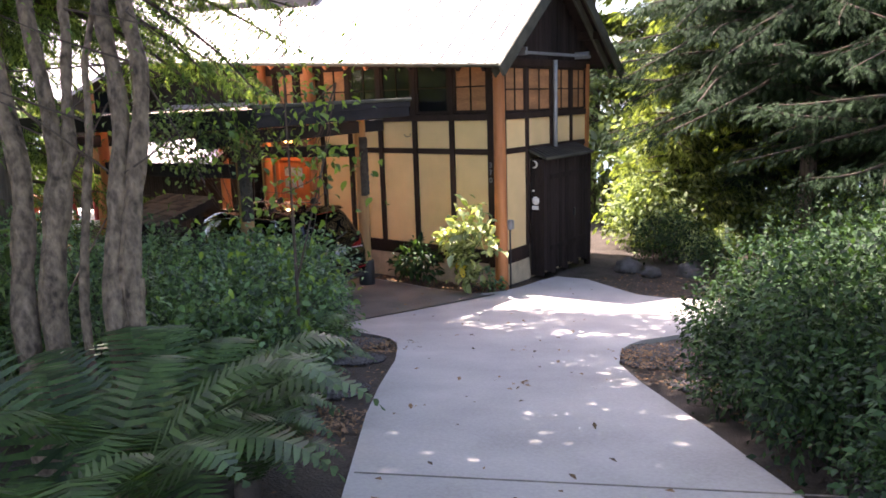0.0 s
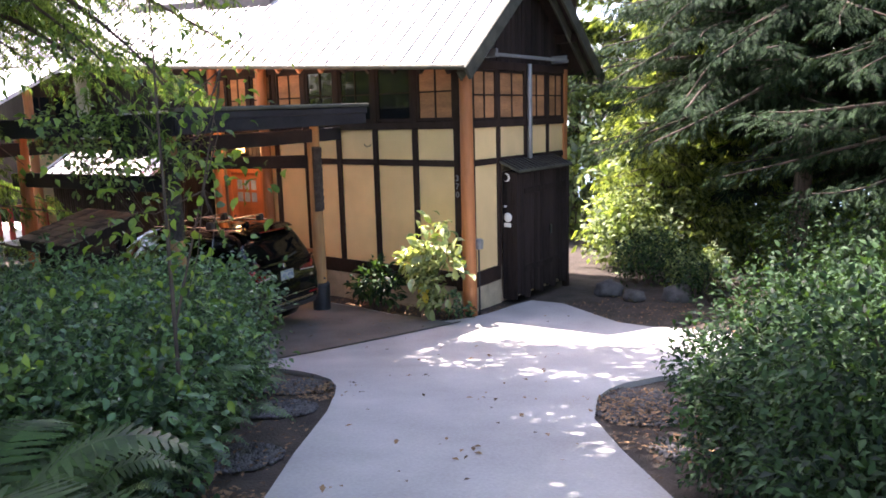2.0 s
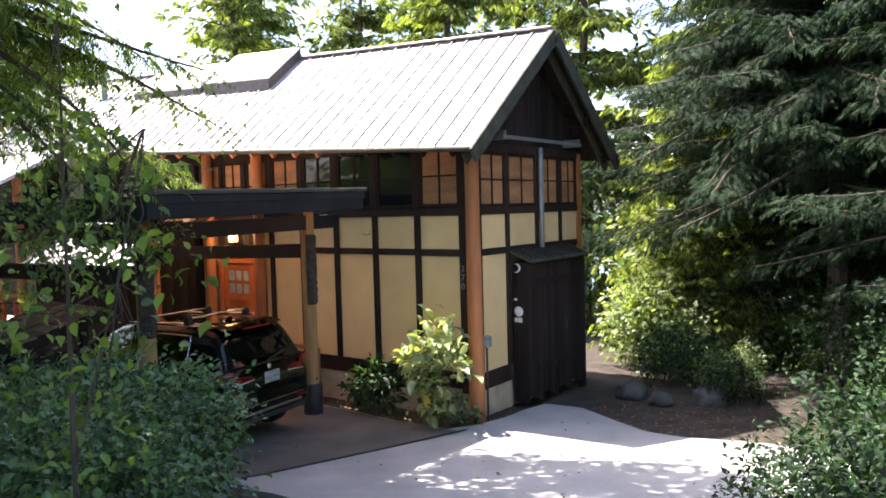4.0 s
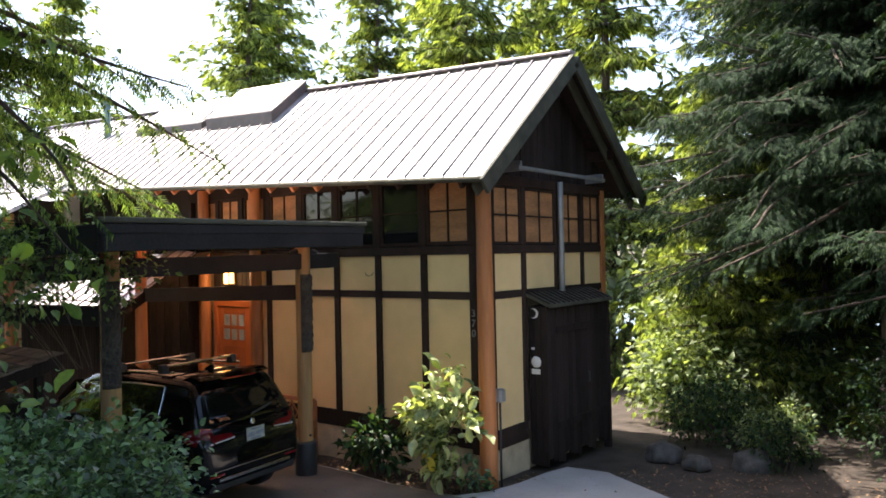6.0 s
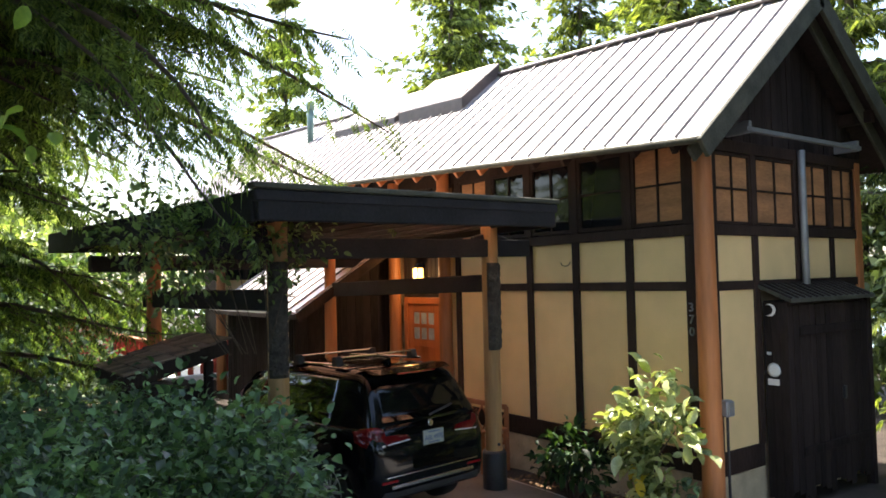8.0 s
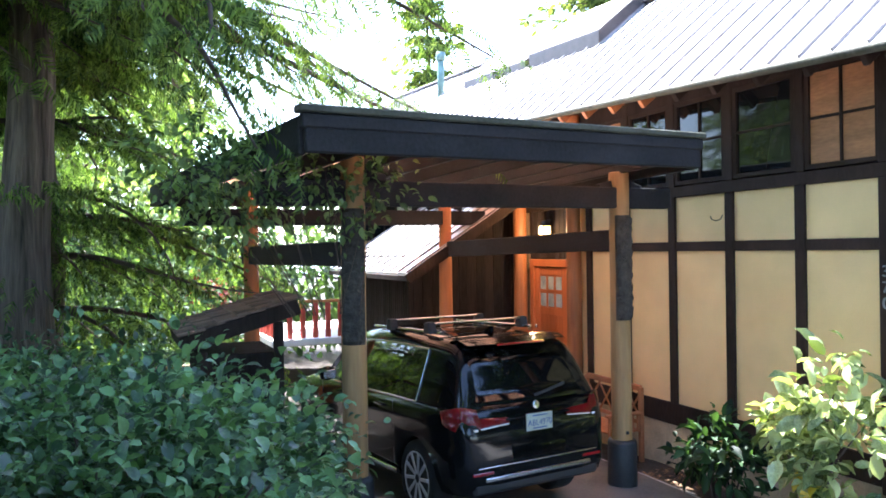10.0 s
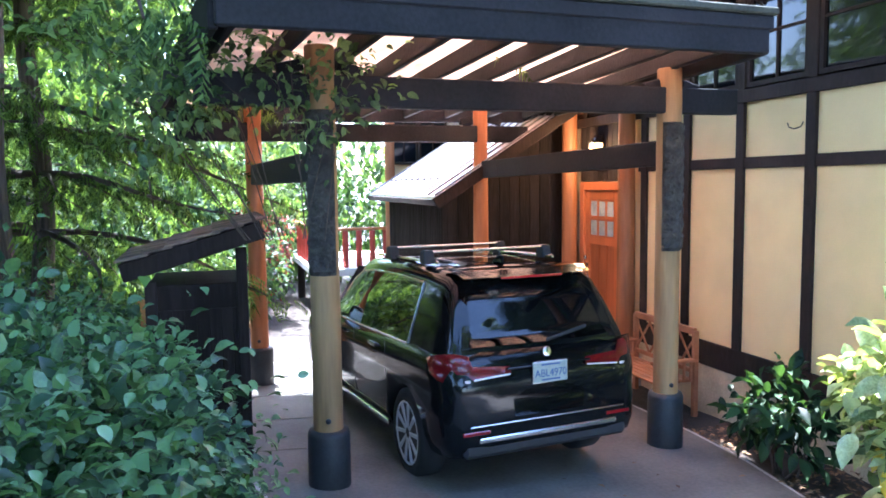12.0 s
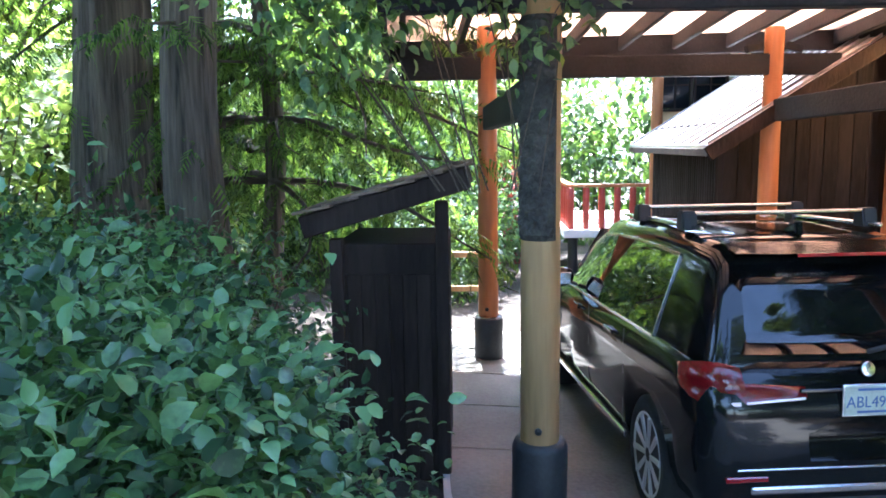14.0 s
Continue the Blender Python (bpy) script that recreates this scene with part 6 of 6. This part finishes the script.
leafy_tree("sapling", "slender young tree with sparse leaves beside the drive", (3.28, -8.62, gz),
           [[((0, 0, -0.1), 0.018), ((0.02, 0.0, 1.4), 0.014), ((-0.03, 0.03, 2.8), 0.008), ((-0.02, 0.05, 3.6), 0.004)], [((0.0, 0, 1.2), 0.010), ((0.25, 0.15, 2.2), 0.006), ((0.4, 0.25, 3.0), 0.003)]],
           [(0.1, 0.05, 2.2, 0.35, 0.35, 0.35), (0.25, 0.3, 2.35, 0.35, 0.35, 0.25), (-0.2, -0.1, 1.9, 0.3, 0.3, 0.3), (0.1, 0.1, 2.9, 0.45, 0.45, 0.3), (0.0, 0.0, 1.3, 0.4, 0.4, 0.5)], 460, 0.075, M_MAPLE, M_TWIG, 72, shape="oval", limbs=22, limb_r=0.006)

# cedars on the left of the carport, two trunks side by side
g1 = float(land(-4, -7.7))
conifer("cedar", "tall western red cedar with fibrous bark and drooping sprays", (-4.45, -7.68, g1), 17, 4.6, 5.1, 81, 0.25, 28, 16, M_CEDAR, 0.29, 0.50, density=1.6)
conifer("cedar", "tall western red cedar with fibrous bark and drooping sprays", (-5.2, -8.8, g1), 18, 4.2, 4.8, 82, 0.26, 22, 9, M_CEDAR, 0.44, 0.55, density=1.4)
conifer("cedar", "young cedar with low drooping boughs behind the bin shed", (-6.5, -7.6, g1 - 0.3), 14, 3.0, 1.9, 83, 0.25, 22, 9, M_CEDAR, 0.14, 0.55, density=1.4)
conifer("cedar", "western red cedar beside the carport", (-10.5, -9.6, g1 - 0.4), 12, 3.0, 1.8, 84, 0.30, 18, 7, M_CEDAR, 0.2, 0.5, density=1.2)
gz = float(land(-16, -8.0))
leafy_tree("broadleaf_maple", "maple beyond the carport, sunlight put into its leaf colour", (-16.2, -8.0, gz),
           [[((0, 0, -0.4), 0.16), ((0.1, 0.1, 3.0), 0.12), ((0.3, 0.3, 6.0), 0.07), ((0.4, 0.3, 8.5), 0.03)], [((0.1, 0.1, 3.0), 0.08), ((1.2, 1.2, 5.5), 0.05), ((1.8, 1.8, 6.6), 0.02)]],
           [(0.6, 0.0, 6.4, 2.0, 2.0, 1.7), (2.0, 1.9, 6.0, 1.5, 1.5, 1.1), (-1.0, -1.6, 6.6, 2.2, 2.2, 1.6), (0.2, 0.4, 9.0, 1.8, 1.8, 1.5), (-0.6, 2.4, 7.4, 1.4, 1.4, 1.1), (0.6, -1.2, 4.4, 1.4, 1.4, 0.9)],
           5500, 0.20, M_SUNLEAF, M_BARK, 75, limbs=40, limb_r=0.02)
# firs beyond the gable, their shade put into the dark spray colour
conifer("fir", "large fir with hanging boughs beyond the gable, shade put into its dark green", (4.6, 6.8, -0.9), 17, 4.8, 4.6, 85, 0.24, 30, 16, M_FIR_SHADE, 0.22, 0.38, density=2.0)
conifer("fir", "large fir with hanging boughs beyond the gable, shade put into its dark green", (7.8, 5.2, -0.4), 16, 4.6, 2.4, 86, 0.25, 28, 13, M_FIR_SHADE, 0.24, 0.38, density=1.7)
conifer("fir", "large fir beside the drive, shade put into its dark green", (11.8, -0.6, 0.6), 16, 4.2, 2.0, 87, 0.4, 16, 7, M_FIR_SHADE, 0.28, 0.5)
conifer("fir", "large fir with hanging boughs beyond the gable, shade put into its dark green", (3.9, 12.0, -1.2), 18, 4.6, 3.2, 88, 0.36, 24, 12, M_FIR_SHADE, 0.26, 0.4, density=1.4, shape="frond")

for at, h, r, sd in (((1.0, 7.8, -1.0), 8.5, 1.9, 95), ((2.9, 9.6, -1.2), 14.0, 2.9, 96)):
    conifer("young_fir", "young fir behind the gable, sunlight put into its pale green sprays", at, h, r, 0.4, sd, 0.26, 24, 9, M_SUNFIR, 0.09, 0.38, density=1.2, shape="frond")

# ---- woods around ----
def wood_copy(src, places, rng):
    for x, y, s in places:
        g = float(land(x, y))
        c = copy_thing(src, Matrix.Translation((x, y, g - 0.2)) @ Euler((0, 0, rng.random() * 6.28)).to_matrix().to_4x4())
        c.scale = (s, s, s)


rngw = random.Random(11)
bt = conifer("fir", "tall fir standing behind the house, sunlight put into its spray colour", (-9, 12, -1.5), 20, 4.4, 3.0, 91, 0.40, 26, 9, M_SUNFIR, 0.26, 0.36, 0.55, density=1.05, shape="frond")
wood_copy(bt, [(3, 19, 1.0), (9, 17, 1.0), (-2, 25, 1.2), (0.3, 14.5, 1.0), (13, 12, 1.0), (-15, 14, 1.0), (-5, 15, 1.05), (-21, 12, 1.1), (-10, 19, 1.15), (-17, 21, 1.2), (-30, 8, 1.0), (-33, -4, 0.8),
               (-28, -12, 0.85), (-17, -17, 0.8), (-9, -18, 0.9), (-22, -9, 0.8), (4, -19, 1.1), (17, 8, 1.1), (16, -9, 1.0), (-25, 17, 1.2)], rngw)
# darker copy of the woodland leaf, shade put into its green
M_SHADELEAF = mat("shaded_wood_leaf", (0.055, 0.105, 0.052), 0.6, var=0.4, island=0.9, trans=0.4, bump=0.0, col2=(0.15, 0.235, 0.10))
bush = mass("woodland_shrub", "woodland shrub with sunlight put into its leaf colour", 2.0, 8.6, 1.3, 2.0, 3200, 0.17, M_SUNLEAF, 92, "leaf", 0.6, 1.0, 0.2)


def shrub_copies(src, places):
    for x, y, s in places:
        c = copy_thing(src, Matrix.Translation((x, y, float(land(x, y)) - 0.1)) @ Euler((0, 0, rngw.random() * 6.28)).to_matrix().to_4x4())
        c.scale = (s, s, s * rngw.uniform(0.9, 1.3))


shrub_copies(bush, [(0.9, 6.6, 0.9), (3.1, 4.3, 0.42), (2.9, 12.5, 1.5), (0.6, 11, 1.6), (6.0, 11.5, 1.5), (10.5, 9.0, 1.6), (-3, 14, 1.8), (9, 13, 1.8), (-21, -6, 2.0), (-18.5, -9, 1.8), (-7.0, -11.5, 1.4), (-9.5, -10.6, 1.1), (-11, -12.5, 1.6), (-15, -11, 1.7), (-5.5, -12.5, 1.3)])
shade_bush = mass("woodland_shrub", "woodland shrub under the cedars, its green darkened for shade", -11.5, -8.0, 1.5, 2.6, 3600, 0.16, M_SHADELEAF, 94, "leaf", 0.6, 1.0, 0.2)
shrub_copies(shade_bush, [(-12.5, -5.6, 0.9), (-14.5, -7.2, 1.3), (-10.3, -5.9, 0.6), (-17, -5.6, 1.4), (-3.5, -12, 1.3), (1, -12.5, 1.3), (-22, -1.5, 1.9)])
mass("red_maple", "small dark red maple beyond the deck", -15.2, -4.6, 0.8, 1.9, 2600, 0.12, M_REDMAPLE, 93)


def rock(x, y, r, seed):
    bm = bmesh.new()
    bmesh.ops.create_icosphere(bm, subdivisions=3, radius=r)
    for v in bm.verts:
        v.co *= 1 + 0.35 * noise.noise(v.co * (1.6 / r) + Vector((seed, 0, 0)))
        v.co.z *= 0.7
    for f in bm.faces:
        f.smooth = True
    ob = part("boulder", bm, M_ROCK)
    ob.location = (x, y, float(land(x, y)) + 0.05)
    tagged(ob, "rounded dark boulder by the corner of the house", "rock")


rock(1.6, 3.0, 0.3, 1)
rock(2.3, 2.7, 0.22, 2)
rock(3.0, 3.2, 0.34, 3)
